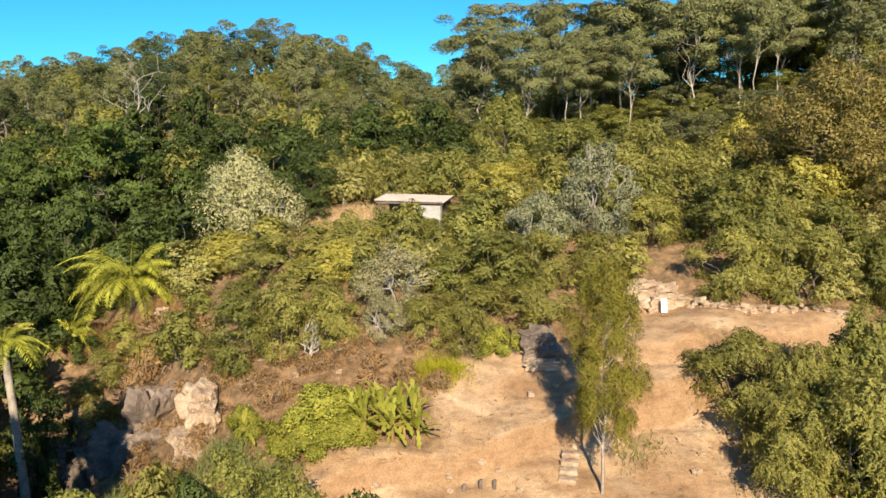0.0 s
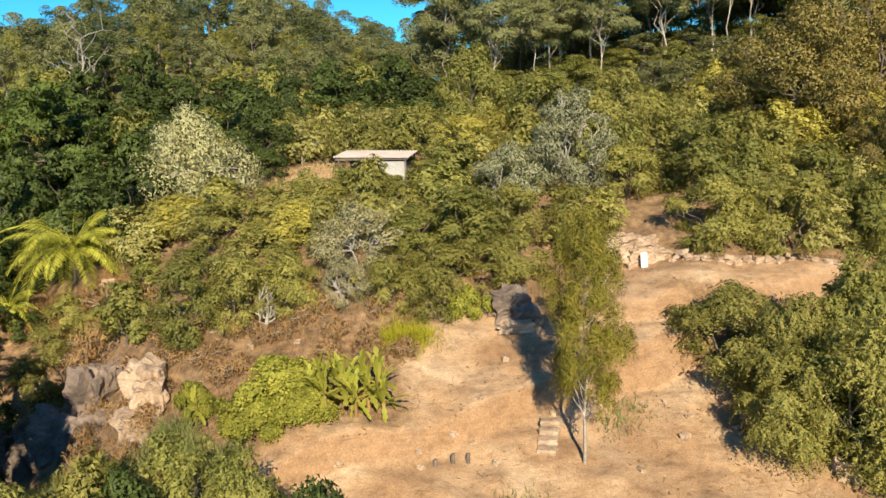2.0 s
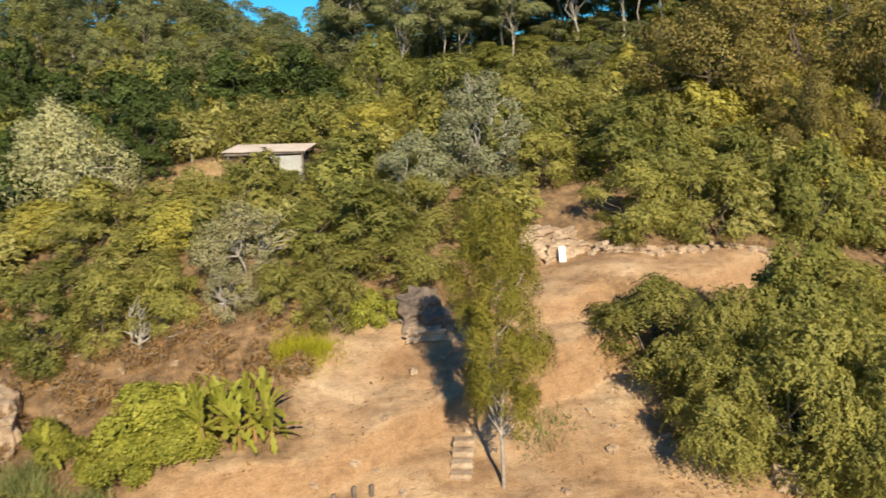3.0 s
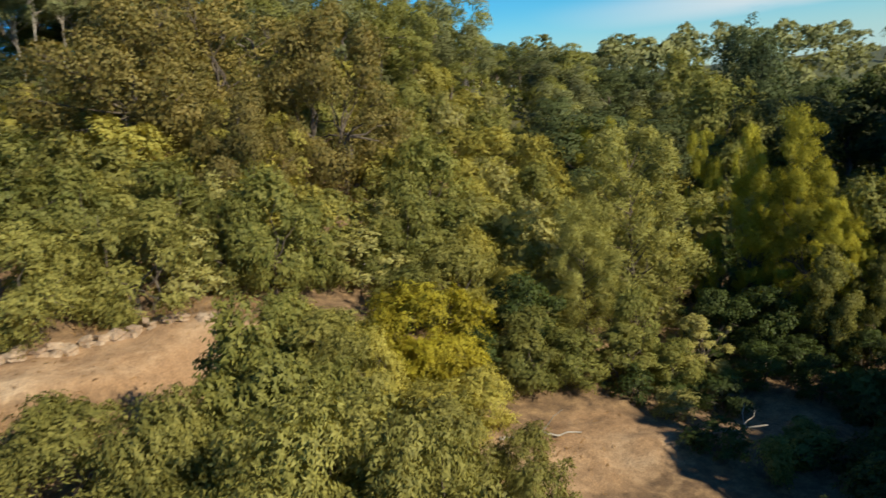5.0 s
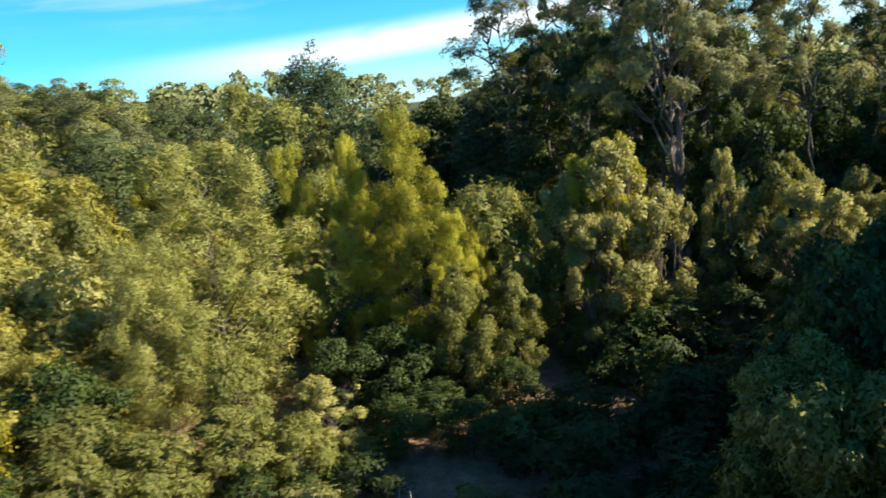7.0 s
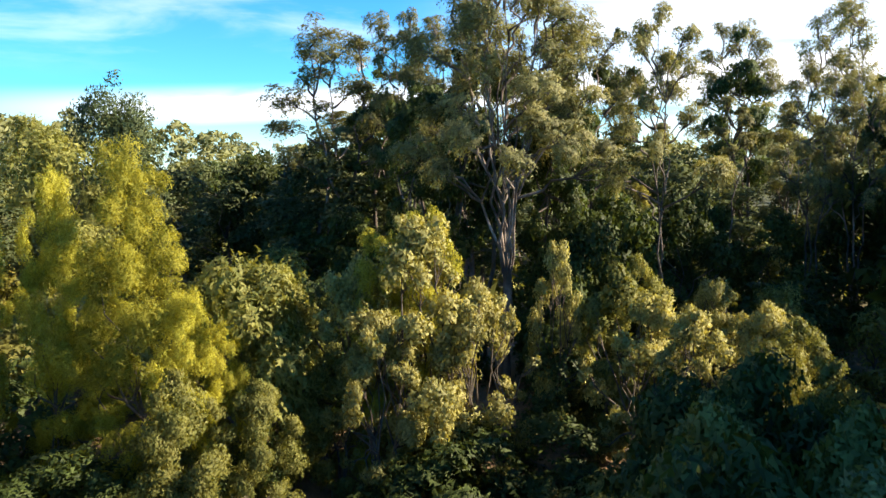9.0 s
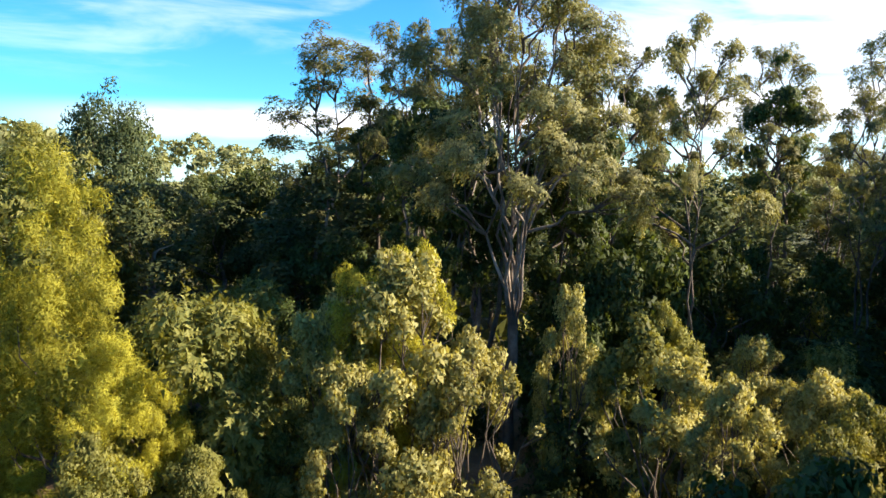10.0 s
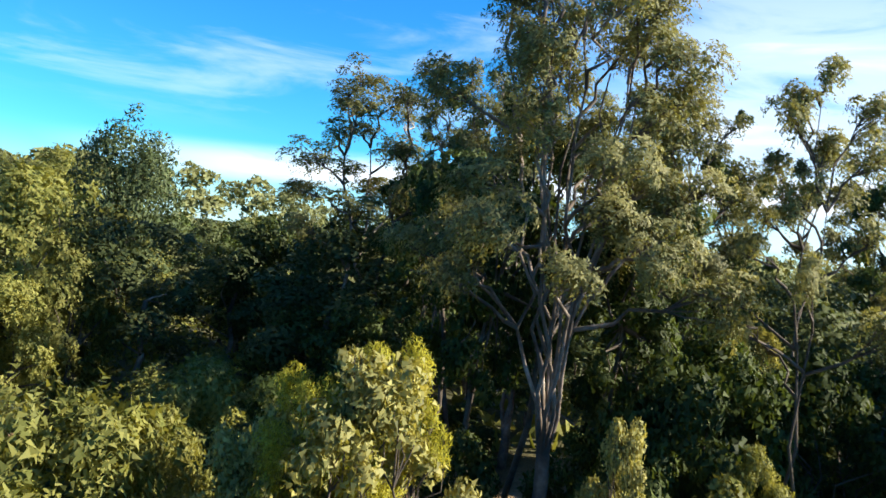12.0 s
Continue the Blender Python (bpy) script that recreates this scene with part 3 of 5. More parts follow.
def gum(seed, leaf, label, height=18.0, radius=4.5, tops=16, leaves=26000, bare_share=0.4, stems=3, puff=(0.24, 0.42), wood=None, fork_at=0.1, blade=(0.16, 0.055), girth=0.0066):
    """A eucalypt: a few tall wavering stems, short limbs near their tops, flat umbrella clumps with sky between them."""
    rng = np.random.default_rng(seed)
    paths, cl, uprights = [], [], []
    fork = np.array([0, 0, height * fork_at])
    paths.append(limb(rng, (0, 0, -0.6), fork, 0.014 * height, 0.012 * height, 4, 0.01))
    for k in range(stems):
        a = k * 6.283 / stems + rng.uniform(-0.6, 0.6)
        reach = radius * rng.uniform(0.15, 0.5) if stems > 1 else 0.2
        tip = np.array([math.cos(a) * reach, math.sin(a) * reach, height * rng.uniform(0.74, 0.95)])
        foot = fork * rng.uniform(0.75, 1.0) + np.array([math.cos(a), math.sin(a), 0]) * 0.03 * radius * (stems > 1)
        path = limb(rng, foot, tip, girth * height, 0.025, 11, 0.015)
        paths.append(path)
        uprights.append(path)
    for k in range(tops):
        a = k * 2.39996 + rng.uniform(-0.4, 0.4)
        q = (k + 0.5) / tops
        rr = radius * (1.0 - 0.65 * q ** 2.2) * rng.uniform(0.45, 1.0)
        end = np.array([math.cos(a) * rr, math.sin(a) * rr, height * (bare_share + 0.1 + (0.88 - bare_share) * q)])
        joints = [p for path in uprights for p, _ in path[2:] if p[2] < end[2] - 0.4]
        start = min(joints, key=lambda p: np.linalg.norm(p - end + np.array([0, 0, 0.09 * height])))
        path = limb(rng, start, end, 0.0038 * height, 0.025, 6, 0.06, 0.1)
        paths.append(path)
        cs = radius * rng.uniform(*puff)
        for j in range(8):
            off = unit(rng.normal(size=3) * np.array([1, 1, 0.5])) * cs * rng.uniform(0.3, 0.75)
            c = end + off
            r = cs * rng.uniform(0.36, 0.58)
            cl.append((c, np.array([r, r, r * 0.68])))
            paths.append(limb(rng, path[3 + (j % 2)][0], c, 0.028, 0.01, 4, 0.06, 0.1))
    lv = clump_leaves(rng, cl, leaves, *blade, 0.35, up=0.7, shell=0.5, wild=0.8, three=True, soft=0.65, spray=4, reach=0.26)
    return build_tree("eucalyptus_tree", wood or M_GUM, leaf, tubes(paths, 6), [lv], label, "tree")


def feathery(seed, leaf, label, height=8.0, radius=1.4, leaves=6000, low=0.1, plumes=26, name="casuarina_tree", puff=0.42, needle=0.034, clear=0.04, wood=None, taper=0.74):
    """A casuarina: a straight stem with upswept plumes of thin drooping needles."""
    rng = np.random.default_rng(seed)
    paths = [limb(rng, (0, 0, -0.5), (0, 0, height * 0.97), 0.1, 0.015, 8, 0.006)]
    cl = []
    for k in range(plumes):
        q = low + (1 - low) * (k + 0.5 + rng.uniform(-0.4, 0.4)) / plumes
        a = k * 2.39996 + rng.uniform(-0.5, 0.5)
        wide = radius * math.sin(math.pi * min(1.0, 0.2 + taper * q)) ** 0.6 * rng.uniform(0.45, 1.15)
        root = np.array([0, 0, height * max(q - 0.16, clear)])
        end = np.array([math.cos(a) * wide * 0.72, math.sin(a) * wide * 0.72, height * (q * 0.95)])
        paths.append(limb(rng, root, end, 0.035, 0.008, 4, 0.05, -0.08))
        cs = radius * puff * rng.uniform(0.75, 1.3)
        for j in range(5):
            v = unit(rng.normal(size=3) + np.array([math.cos(a) * 0.5, math.sin(a) * 0.5, 0.5]))
            r = cs * rng.uniform(0.4, 0.62)
            cl.append((end + v * cs * np.array([0.6, 0.6, 0.9]), np.array([r, r, r * 1.25])))
    lv = clump_leaves(rng, cl, leaves, 0.17, needle, 0.1, up=0.5, shell=0.25, wild=0.8, three=True, lie=0.35)
    return build_tree(name, wood or M_BARK, leaf, tubes(paths, 5), [lv], label, "tree")


def far_gum(seed, leaf, label, height=15.0, radius=3.6, leaves=17000):
    """A tall eucalypt on the rise: bare pale stems below a high broken canopy."""
    rng = np.random.default_rng(seed)
    paths, cl = [limb(rng, (0, 0, -0.5), (0.3, 0, height * 0.72), 0.1, 0.05, 8, 0.018)], []
    for k in range(12):
        a, q = k * 2.39996, (k + 0.5) / 12
        rr = radius * math.sin(math.pi * (0.3 + 0.58 * q)) ** 0.8 * rng.uniform(0.35, 0.85)
        c = np.array([math.cos(a) * rr, math.sin(a) * rr, height * (0.5 + 0.45 * q)])
        paths.append(limb(rng, paths[0][int(rng.integers(3, 8))][0], c, 0.04, 0.015, 6, 0.06, 0.1))
        for j in range(5):
            r = radius * rng.uniform(0.18, 0.3)
            cl.append((c + rng.normal(size=3) * radius * np.array([0.17, 0.17, 0.1]), np.array([r, r, r * 0.75])))
    lv = clump_leaves(rng, cl, leaves, 0.18, 0.09, 0.25, up=0.8, shell=0.55, wild=0.5, three=True, lie=0.8, soft=0.8)
    return build_tree("eucalyptus_tree", M_GUMPALE, leaf, tubes(paths, 5), [lv], label, "tree")


# Each kind: two or three grown forms with their own height and radius, copied about the hillside.
KINDS = {}


def kind(key, height, radius, forms):
    KINDS[key] = (height, radius, forms)


def shrub_forms(key, name, leaf, label, category, height, radius, seeds, wood=None, **more):
    kind(key, height, radius, [bushy(s, name, wood or M_BARK, leaf, label, category, height, radius, **more) for s in seeds])


LOBED = dict(three=True, clumps=108, lobes=18, size=0.42)
shrub_forms("ACACIA", "acacia_tree", M_ACACIA, "dense mid-green feathery acacia growing on the dry slope", "tree", 5.0, 2.7, (11, 12, 13), droop=0.35, length=0.13, width=0.05, leaves=21000, shell=0.3, wild=0.9, low=0.02, spray=8, reach=0.5, **LOBED)
shrub_forms("ACACIATREE", "acacia_tree", M_ACACIA, "spreading mid-green acacia with drooping sprays down to the dirt", "tree", 5.5, 2.8, (14, 15), low=0.08, droop=0.75, length=0.14, width=0.05, leaves=30000, shell=0.25, wild=0.9, spray=9, reach=0.65, **LOBED)
shrub_forms("MIDGREEN", "broadleaf_tree", M_MIDGREEN, "mid-green glossy broad-leaved tree beside the dirt bank", "tree", 5.0, 2.5, (17, 18), droop=0.3, length=0.15, width=0.07, leaves=20000, shell=0.3, low=0.02, spray=5, reach=0.4, **LOBED)
shrub_forms("OLIVE", "olive_green_shrub", M_OLIVE, "olive-green bushy shrub with small dense leaves", "shrub", 5.0, 2.4, (21, 22, 23), droop=0.15, leaves=18000, shell=0.35, length=0.13, width=0.056, low=0.02, spray=6, reach=0.38, **LOBED)
shrub_forms("OLIVEFINE", "olive_tree", M_OLIVE, "olive-green small-leaved tree standing in the valley", "tree", 6.0, 2.3, (25, 26), leaves=30000, shell=0.2, length=0.105, width=0.048, droop=0.05, wild=0.9, three=True, clumps=200, lobes=24, size=0.38, low=0.06)
shrub_forms("YOLIVE", "yellowing_shrub", M_YOLIVE, "yellow-green shrub with fine bright sunlit foliage", "shrub", 4.5, 2.4, (31, 32), leaves=16000, length=0.14, width=0.05, droop=0.2, low=0.03, spray=6, reach=0.4, **LOBED)
shrub_forms("DEEP", "broadleaf_tree", M_DEEP, "dark green broad-leaved tree with a dense rounded crown", "tree", 7.0, 3.2, (41, 42, 43), length=0.24, width=0.11, leaves=7500, low=0.08, **LOBED)
shrub_forms("RAINTREE", "rainforest_tree", M_RAIN, "large spreading dark green rainforest tree with layered foliage", "tree", 8.0, 4.2, (45, 46), length=0.25, width=0.12, leaves=13000, three=True, clumps=190, lobes=26, size=0.3, squash=0.5, low=0.15, r0=0.15)
shrub_forms("GREY", "grey_shrub", M_GREY, "grey-green shrub with bleached bare twigs showing", "shrub", 4.2, 2.7, (51,), wood=M_GREYTWIG, twigs=0.25, leaves=11000, limbs=34, length=0.12, width=0.05, low=0.08, **LOBED)
shrub_forms("BLUEGREY", "blue_grey_tree", M_BLUEGREY, "blue-grey leaved bushy tree with pale branches", "tree", 6.0, 3.0, (55, 56), wood=M_GREYTWIG, twigs=0.1, limbs=22, length=0.15, width=0.06, leaves=14000, low=0.08, **LOBED)
shrub_forms("SILVER", "silver_tree", M_SILVER, "silvery pale-leaved tree with upright branching", "tree", 6.0, 3.2, (61,), wood=M_GREYTWIG, droop=-0.5, twigs=0.08, limbs=24, length=0.16, width=0.055, leaves=15000, three=True, size=0.2, clumps=80, squash=1.3, profile=lambda q: (1.02 - q) ** 0.55)
shrub_forms("BROWN", "browning_tree", M_BROWN, "large olive-brown tree with withering russet leaves", "tree", 9.0, 5.0, (65, 66), leaves=30000, clumps=170, lobes=26, size=0.36, length=0.16, width=0.085, three=True, limbs=24, r0=0.13, low=0.08, twigs=0.06, wild=0.9)
shrub_forms("YELLOW", "golden_wattle", M_YELLOW, "bright golden-yellow wattle bush with drooping sprays", "shrub", 4.0, 2.4, (71,), droop=0.45, leaves=24000, length=0.13, width=0.042, low=0.02, limbs=2, stems=1, spray=9, reach=0.6, **LOBED)
shrub_forms("GREYOL", "pale_olive_tree", M_PALEOL, "pale olive broad-leaved tree catching the low sun", "tree", 6.5, 2.2, (81, 82, 83), length=0.115, width=0.06, leaves=25000, droop=0.02, shell=0.15, three=True, clumps=230, lobes=26, size=0.36, low=0.06, wild=0.9, limbs=30, twigs=0.05)
shrub_forms("DARKOL", "dull_olive_tree", M_OLIVE, "dull olive broad-leaved tree at the edge of the wood", "tree", 6.5, 2.2, (85,), length=0.17, width=0.09, leaves=12000, low=0.06, **LOBED)
shrub_forms("VINE", "creeper_mound", M_VINE, "lime-green large-leaved creeper mounded over the bank", "shrub", 2.0, 1.6, (91, 92), length=0.115, width=0.085, leaves=15000, clumps=84, lobes=12, size=0.42, stems=1, limbs=2, low=0.02, r0=0.03, droop=0.3, wild=1.3, shell=0.6, soft=0.25, spray=4, reach=0.3)
shrub_forms("CASU", "casuarina_tree", M_CASU, "slender casuarina with feathery yellow-green needles", "tree", 8.0, 1.7, (101, 102, 103), length=0.11, width=0.018, leaves=52000, droop=0.25, shell=0.3, wild=0.8, three=True, clumps=170, lobes=26, size=0.47, squash=1.0, low=0.04, stems=1, r0=0.08, up=0.4, profile=lambda q: math.sin(math.pi * (0.3 + 0.56 * q)) ** 0.7)
kind("CASUSTEM", 9.0, 1.8, [feathery(104, M_CASUOLIVE, "tall casuarina with a bare pale lower trunk and feathery olive crown", 9.0, 1.8, 44000, low=0.26, plumes=34, puff=0.44, needle=0.022, clear=0.2, wood=M_GUMPALE, taper=0.58)])
kind("CASUDULL", 9.0, 2.4, [feathery(s, M_CASUDULL, "broad dull-olive casuarina with wispy drooping needles", 9.0, 2.4, 36000, plumes=40, puff=0.36, needle=0.026) for s in (105, 106)])
kind("GUM", 18.0, 4.5, [gum(s, M_GUMLEAF, "tall eucalyptus with pale forked trunk and clumped crown", tops=20 + s % 4, puff=(0.18, 0.33)) for s in (111, 112, 113, 114)])
# dark bark stands in for stems seen against the light
kind("GUMDARK", 18.0, 4.5, [gum(171, M_GUMLEAF, "tall eucalyptus with thin curving stems darkened as if backlit and open crown", tops=18, stems=2, puff=(0.2, 0.36), wood=M_BARK)])
kind("BIGGUM", 18.0, 5.0, [gum(161, M_GUMLEAF, "very tall many-stemmed eucalyptus with a dense high crown", 18.0, 5.0, 50, 105000, 0.38, 12, (0.17, 0.28), wood=M_GUMMID, fork_at=0.32, blade=(0.125, 0.042), girth=0.004)])
kind("GUMFAR", 15.0, 3.6, [far_gum(s, M_HILL, "tall pale-stemmed eucalyptus on the crest of the rise") for s in (151, 152, 153)])
kind("SLIMGUM", 14.0, 1.8, [gum(s, M_GUMLEAF, "slender young eucalyptus with a long bare pale stem", 14.0, 1.8, tops=7, leaves=5000, bare_share=0.6, stems=1) for s in (116, 117)])
shrub_forms("DARKTALL", "dark_canopy_tree", M_DEEP, "tall dark-leaved tree among the eucalypts, some put in for crown shade", "tree", 14.0, 2.8, (118, 119), low=0.4, stems=1, r0=0.16, leaves=9000, length=0.24, width=0.1, three=True, clumps=84, lobes=14, size=0.42)
shrub_forms("PINE", "pine_tree", M_PINE, "dark conifer with a dense rounded crown on the ridge", "tree", 12.0, 3.4, (121,), low=0.3, stems=1, r0=0.22, leaves=16000, length=0.24, width=0.09, droop=-0.2, three=True, clumps=110, size=0.36, profile=lambda q: math.sin(math.pi * (0.3 + 0.5 * q)) ** 0.6)
LIGHT = dict(three=True, leaves=3600, length=0.2, width=0.09, up=0.6, clumps=48, lobes=8, limbs=6, stems=2, low=0.02, size=0.5, spray=5, reach=0.5)
shrub_forms("FILLGREEN", "green_shrub", M_ACACIA, "mid-green shrub in the dense thicket", "shrub", 3.6, 2.2, (201, 202), droop=0.4, **LIGHT)
shrub_forms("FILLOLIVE", "olive_shrub", M_OLIVE, "olive-green shrub in the dense thicket", "shrub", 3.6, 2.2, (203, 204), droop=0.4, **LIGHT)
shrub_forms("FILLGOLD", "golden_shrub", M_YOLIVE, "golden-green shrub in the dense thicket", "shrub", 3.6, 2.2, (213,), droop=0.4, **LIGHT)
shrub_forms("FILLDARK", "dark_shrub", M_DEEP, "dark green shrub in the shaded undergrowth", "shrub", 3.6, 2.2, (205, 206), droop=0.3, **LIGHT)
shrub_forms("FILLPALE", "pale_shrub", M_PALEOL, "pale olive scrub bush with dry twigs", "shrub", 3.6, 2.2, (207,), wood=M_GREYTWIG, twigs=0.15, **LIGHT)
shrub_forms("BROADFAR", "broadleaf_tree", M_DEEP, "dark green broad-leaved tree of the gully and the added shade belts", "tree", 7.0, 3.2, (208, 209), three=True, leaves=2600, length=0.4, width=0.2, low=0.12, limbs=8, clumps=60, lobes=11, size=0.44)
shrub_forms("DRYBRUSH", "dry_brush", M_STRAW, "tangle of dry brown brush on the earth bank", "shrub", 0.8, 0.9, (211, 212), wood=M_GREYTWIG, three=True, leaves=700, length=0.22, width=0.03, low=0.02, limbs=10, r0=0.012, clumps=10, size=0.5, stems=3, twigs=0.3, wild=1.2)
for _, _, forms in KINDS.values():
    for ob in forms:
        ob.location = (0, 0, 0)
USED = {}
STANDING = []


def plant(key, x, y, top, radius, sink=0.0, slim=0.68):
    """Stands one tree or shrub on the ground so that its top reaches the height top."""
    h0, r0, forms = KINDS[key]
    n = USED.get(key, 0)
    USED[key] = n + 1
    STANDING.append((x, y, radius))
    z = float(ground(x, y)) - sink
    h = max(top - z, 1.0)
    sz = h / h0
    s = max(radius / r0, slim * sz)
    m = pose(x, y, z, 0, 0, (n * 137.5) % 360) @ Matrix.Diagonal((s, s, sz, 1))
    ob = forms[n % len(forms)]
    if n < len(forms):
        ob.matrix_basis = m
        return ob
    c = copy_thing(ob, m)
    c.matrix_basis = m
    return c

# ---- trees and shrubs, each where it stands ----
plant("CASUSTEM", 7.35, 31.5, 14.0, 1.55)
plant("ACACIATREE", 15.3, 36.8, 10.1, 3.1)
plant("ACACIATREE", 15.5, 31.5, 9.0, 2.6)
plant("MIDGREEN", 19.4, 33.9, 11.9, 2.4)
plant("MIDGREEN", 19.2, 34.9, 9.3, 2.2)
plant("ACACIA", 21.7, 34.2, 8.5, 2.1)
plant("ACACIA", 22.7, 32.0, 7.7, 1.7)
plant("ACACIA", 17.9, 30.5, 8.2, 1.7)
plant("ACACIA", 23.4, 27.8, 7.2, 1.4)
plant("OLIVE", 28.0, 45.1, 14.7, 2.4)
plant("ACACIA", 24.2, 37.8, 10.1, 2.4)
plant("DEEP", 34.4, 36.5, 8.8, 2.0)
plant("OLIVE", 39.2, 45.0, 11.4, 2.9)
plant("ACACIA", 17.3, 33.8, 9.4, 1.7)
plant("ACACIA", 17.9, 45.2, 13.9, 2.8)
plant("ACACIA", 22.1, 45.1, 14.0, 2.8)
plant("OLIVE", 19.5, 50.8, 17.1, 3.4)
plant("OLIVE", 21.6, 49.4, 15.6, 2.1)
plant("BROWN", 31.7, 62.6, 25.0, 6.6)
plant("BROWN", 31.7, 51.6, 17.9, 2.9)
plant("OLIVE", 26.2, 45.0, 13.6, 1.6)
plant("BLUEGREY", 11.3, 51.2, 18.8, 3.2)
plant("BLUEGREY", 7.1, 49.8, 15.8, 2.5)
plant("ACACIA", 16.7, 60.5, 20.5, 3.6)
plant("OLIVE", 12.3, 66.7, 20.4, 3.7)
plant("OLIVE", 8.7, 81.4, 23.3, 3.4)
plant("YOLIVE", 5.6, 60.2, 17.1, 2.5)
plant("OLIVE", 4.2, 45.6, 14.0, 2.6)
plant("OLIVE", 1.6, 45.4, 13.0, 2.3)
plant("ACACIA", 6.8, 47.4, 13.6, 2.4)
plant("ACACIA", 3.0, 42.6, 11.5, 2.3)
plant("ACACIA", 6.2, 43.1, 11.7, 2.2)
plant("GREY", -1.6, 44.1, 13.5, 2.7)
plant("YOLIVE", -5.1, 47.7, 13.2, 2.2)
plant("ACACIA", -9.5, 49.8, 13.2, 2.7)
plant("ACACIA", -5.7, 43.8, 11.4, 2.4)
plant("OLIVE", -10.9, 47.4, 10.8, 2.0)
plant("ACACIA", -9.0, 44.1, 9.5, 2.2)
plant("VINE", 3.8, 40.8, 9.4, 1.2)
plant("ACACIA", 0.2, 42.5, 10.3, 1.8)
plant("ACACIA", 10.7, 48.3, 13.4, 2.1)
plant("ACACIA", 14.7, 51.6, 15.5, 2.6)
plant("SILVER", -12.9, 57.3, 18.3, 4.7)
plant("OLIVE", -15.2, 60.1, 13.5, 3.0)
plant("RAINTREE", -28.3, 73.7, 20.7, 5.6)
plant("RAINTREE", -34.5, 71.5, 18.5, 4.7)
plant("DEEP", -33.0, 64.3, 12.0, 3.6)
plant("DEEP", -29.4, 64.0, 10.1, 2.3)
plant("RAINTREE", -22.4, 74.9, 16.2, 3.4)
plant("DEEP", -10.1, 77.0, 18.3, 3.2)
plant("DEEP", -10.1, 70.4, 15.3, 2.5)
plant("ACACIA", -17.1, 49.0, 7.0, 1.9)
plant("ACACIA", -19.9, 48.9, 6.3, 1.6)
plant("DEEP", -20.6, 40.9, 6.5, 1.8)
plant("VINE", -4.7, 34.7, 8.4, 2.1)
plant("VINE", -5.4, 33.5, 7.3, 1.6)
plant("VINE", -3.9, 33.4, 7.4, 1.5)
plant("VINE", -5.9, 34.1, 7.5, 1.3)
plant("VINE", -3.7, 34.6, 8.0, 1.4)
plant("VINE", -8.5, 35.6, 7.2, 0.7)
plant("OLIVE", -7.0, 26.8, 9.1, 1.6)
plant("OLIVE", -4.7, 25.7, 9.0, 1.6)
plant("DEEP", -7.8, 24.7, 8.9, 1.1)
plant("DEEP", -2.0, 22.6, 9.1, 1.0)
plant("YOLIVE", -6.5, 85.9, 17.7, 2.4)
plant("OLIVE", -3.5, 84.5, 15.4, 2.7)
plant("OLIVE", 3.1, 84.6, 17.1, 2.4)
plant("OLIVE", 0.1, 88.5, 15.8, 2.8)
plant("YOLIVE", 8.2, 64.2, 17.3, 2.3)
plant("GUMFAR", 9.4, 119.0, 36.5, 6.9)
plant("GUMFAR", 18.3, 108.6, 36.0, 5.6)
plant("GUMFAR", 25.2, 103.5, 37.3, 5.7)
plant("GUMFAR", 31.7, 101.5, 38.2, 5.9)
plant("GUMFAR", 39.2, 99.3, 38.4, 6.1)
plant("GUMFAR", 48.3, 101.0, 37.3, 6.2)
plant("GUMFAR", 56.3, 102.6, 36.2, 6.4)
plant("GUMFAR", 21.8, 114.7, 30.8, 4.8)
plant("GUMFAR", 24.1, 98.3, 29.9, 4.1)
plant("CASU", 46.4, 29.2, 14.3, 1.8, slim=0.5)
plant("CASU", 46.9, 32.0, 13.8, 1.15, slim=0.4)
plant("CASU", 46.6, 34.1, 13.5, 1.1, slim=0.4)
plant("CASU", 46.6, 27.9, 6.9, 0.8, slim=0.42)
plant("CASU", 45.2, 27.6, 10.4, 1.2, slim=0.5)
plant("CASU", 47.0, 30.8, 10.6, 1.4, slim=0.5)
plant("CASUDULL", 41.7, 35.5, 13.5, 3.4)
plant("CASUDULL", 38.7, 36.3, 10.7, 1.8)
plant("GREYOL", 38.9, 31.0, 6.3, 1.4)
plant("OLIVE", 37.2, 32.9, 8.0, 1.3)
plant("YELLOW", 29.0, 37.2, 10.0, 2.7)
plant("YELLOW", 28.4, 36.2, 8.2, 1.9)
plant("YOLIVE", 48.2, 57.5, 10.8, 2.9)
plant("YOLIVE", 59.4, 58.4, 13.8, 3.5)
plant("OLIVE", 65.6, 55.9, 13.2, 3.4)
plant("OLIVE", 51.7, 48.7, 11.7, 2.5)
plant("YOLIVE", 47.4, 51.1, 11.1, 2.4)
plant("OLIVE", 43.0, 44.4, 9.6, 1.8)
plant("CASU", 59.8, 48.4, 13.4, 2.2)
plant("OLIVE", 54.1, 27.2, 10.8, 1.6)
plant("GREYOL", 48.6, 21.4, 11.9, 2.3)
plant("CASU", 49.3, 21.2, 12.3, 1.1)
plant("CASU", 48.8, 22.6, 11.6, 0.7)
plant("GREYOL", 48.4, 19.7, 10.4, 1.2)
plant("GREYOL", 47.3, 22.5, 9.6, 1.3)
plant("GREYOL", 51.4, 17.0, 10.8, 1.0, slim=0.45)
plant("DARKOL", 50.8, 15.1, 9.9, 1.6)
plant("DEEP", 42.9, 29.6, 6.6, 2.0)
plant("OLIVE", 31.6, 34.6, 7.4, 1.6)
plant("OLIVE", 33.4, 33.6, 7.0, 1.6)
plant("DARKOL", 35.4, 32.4, 6.6, 1.6)
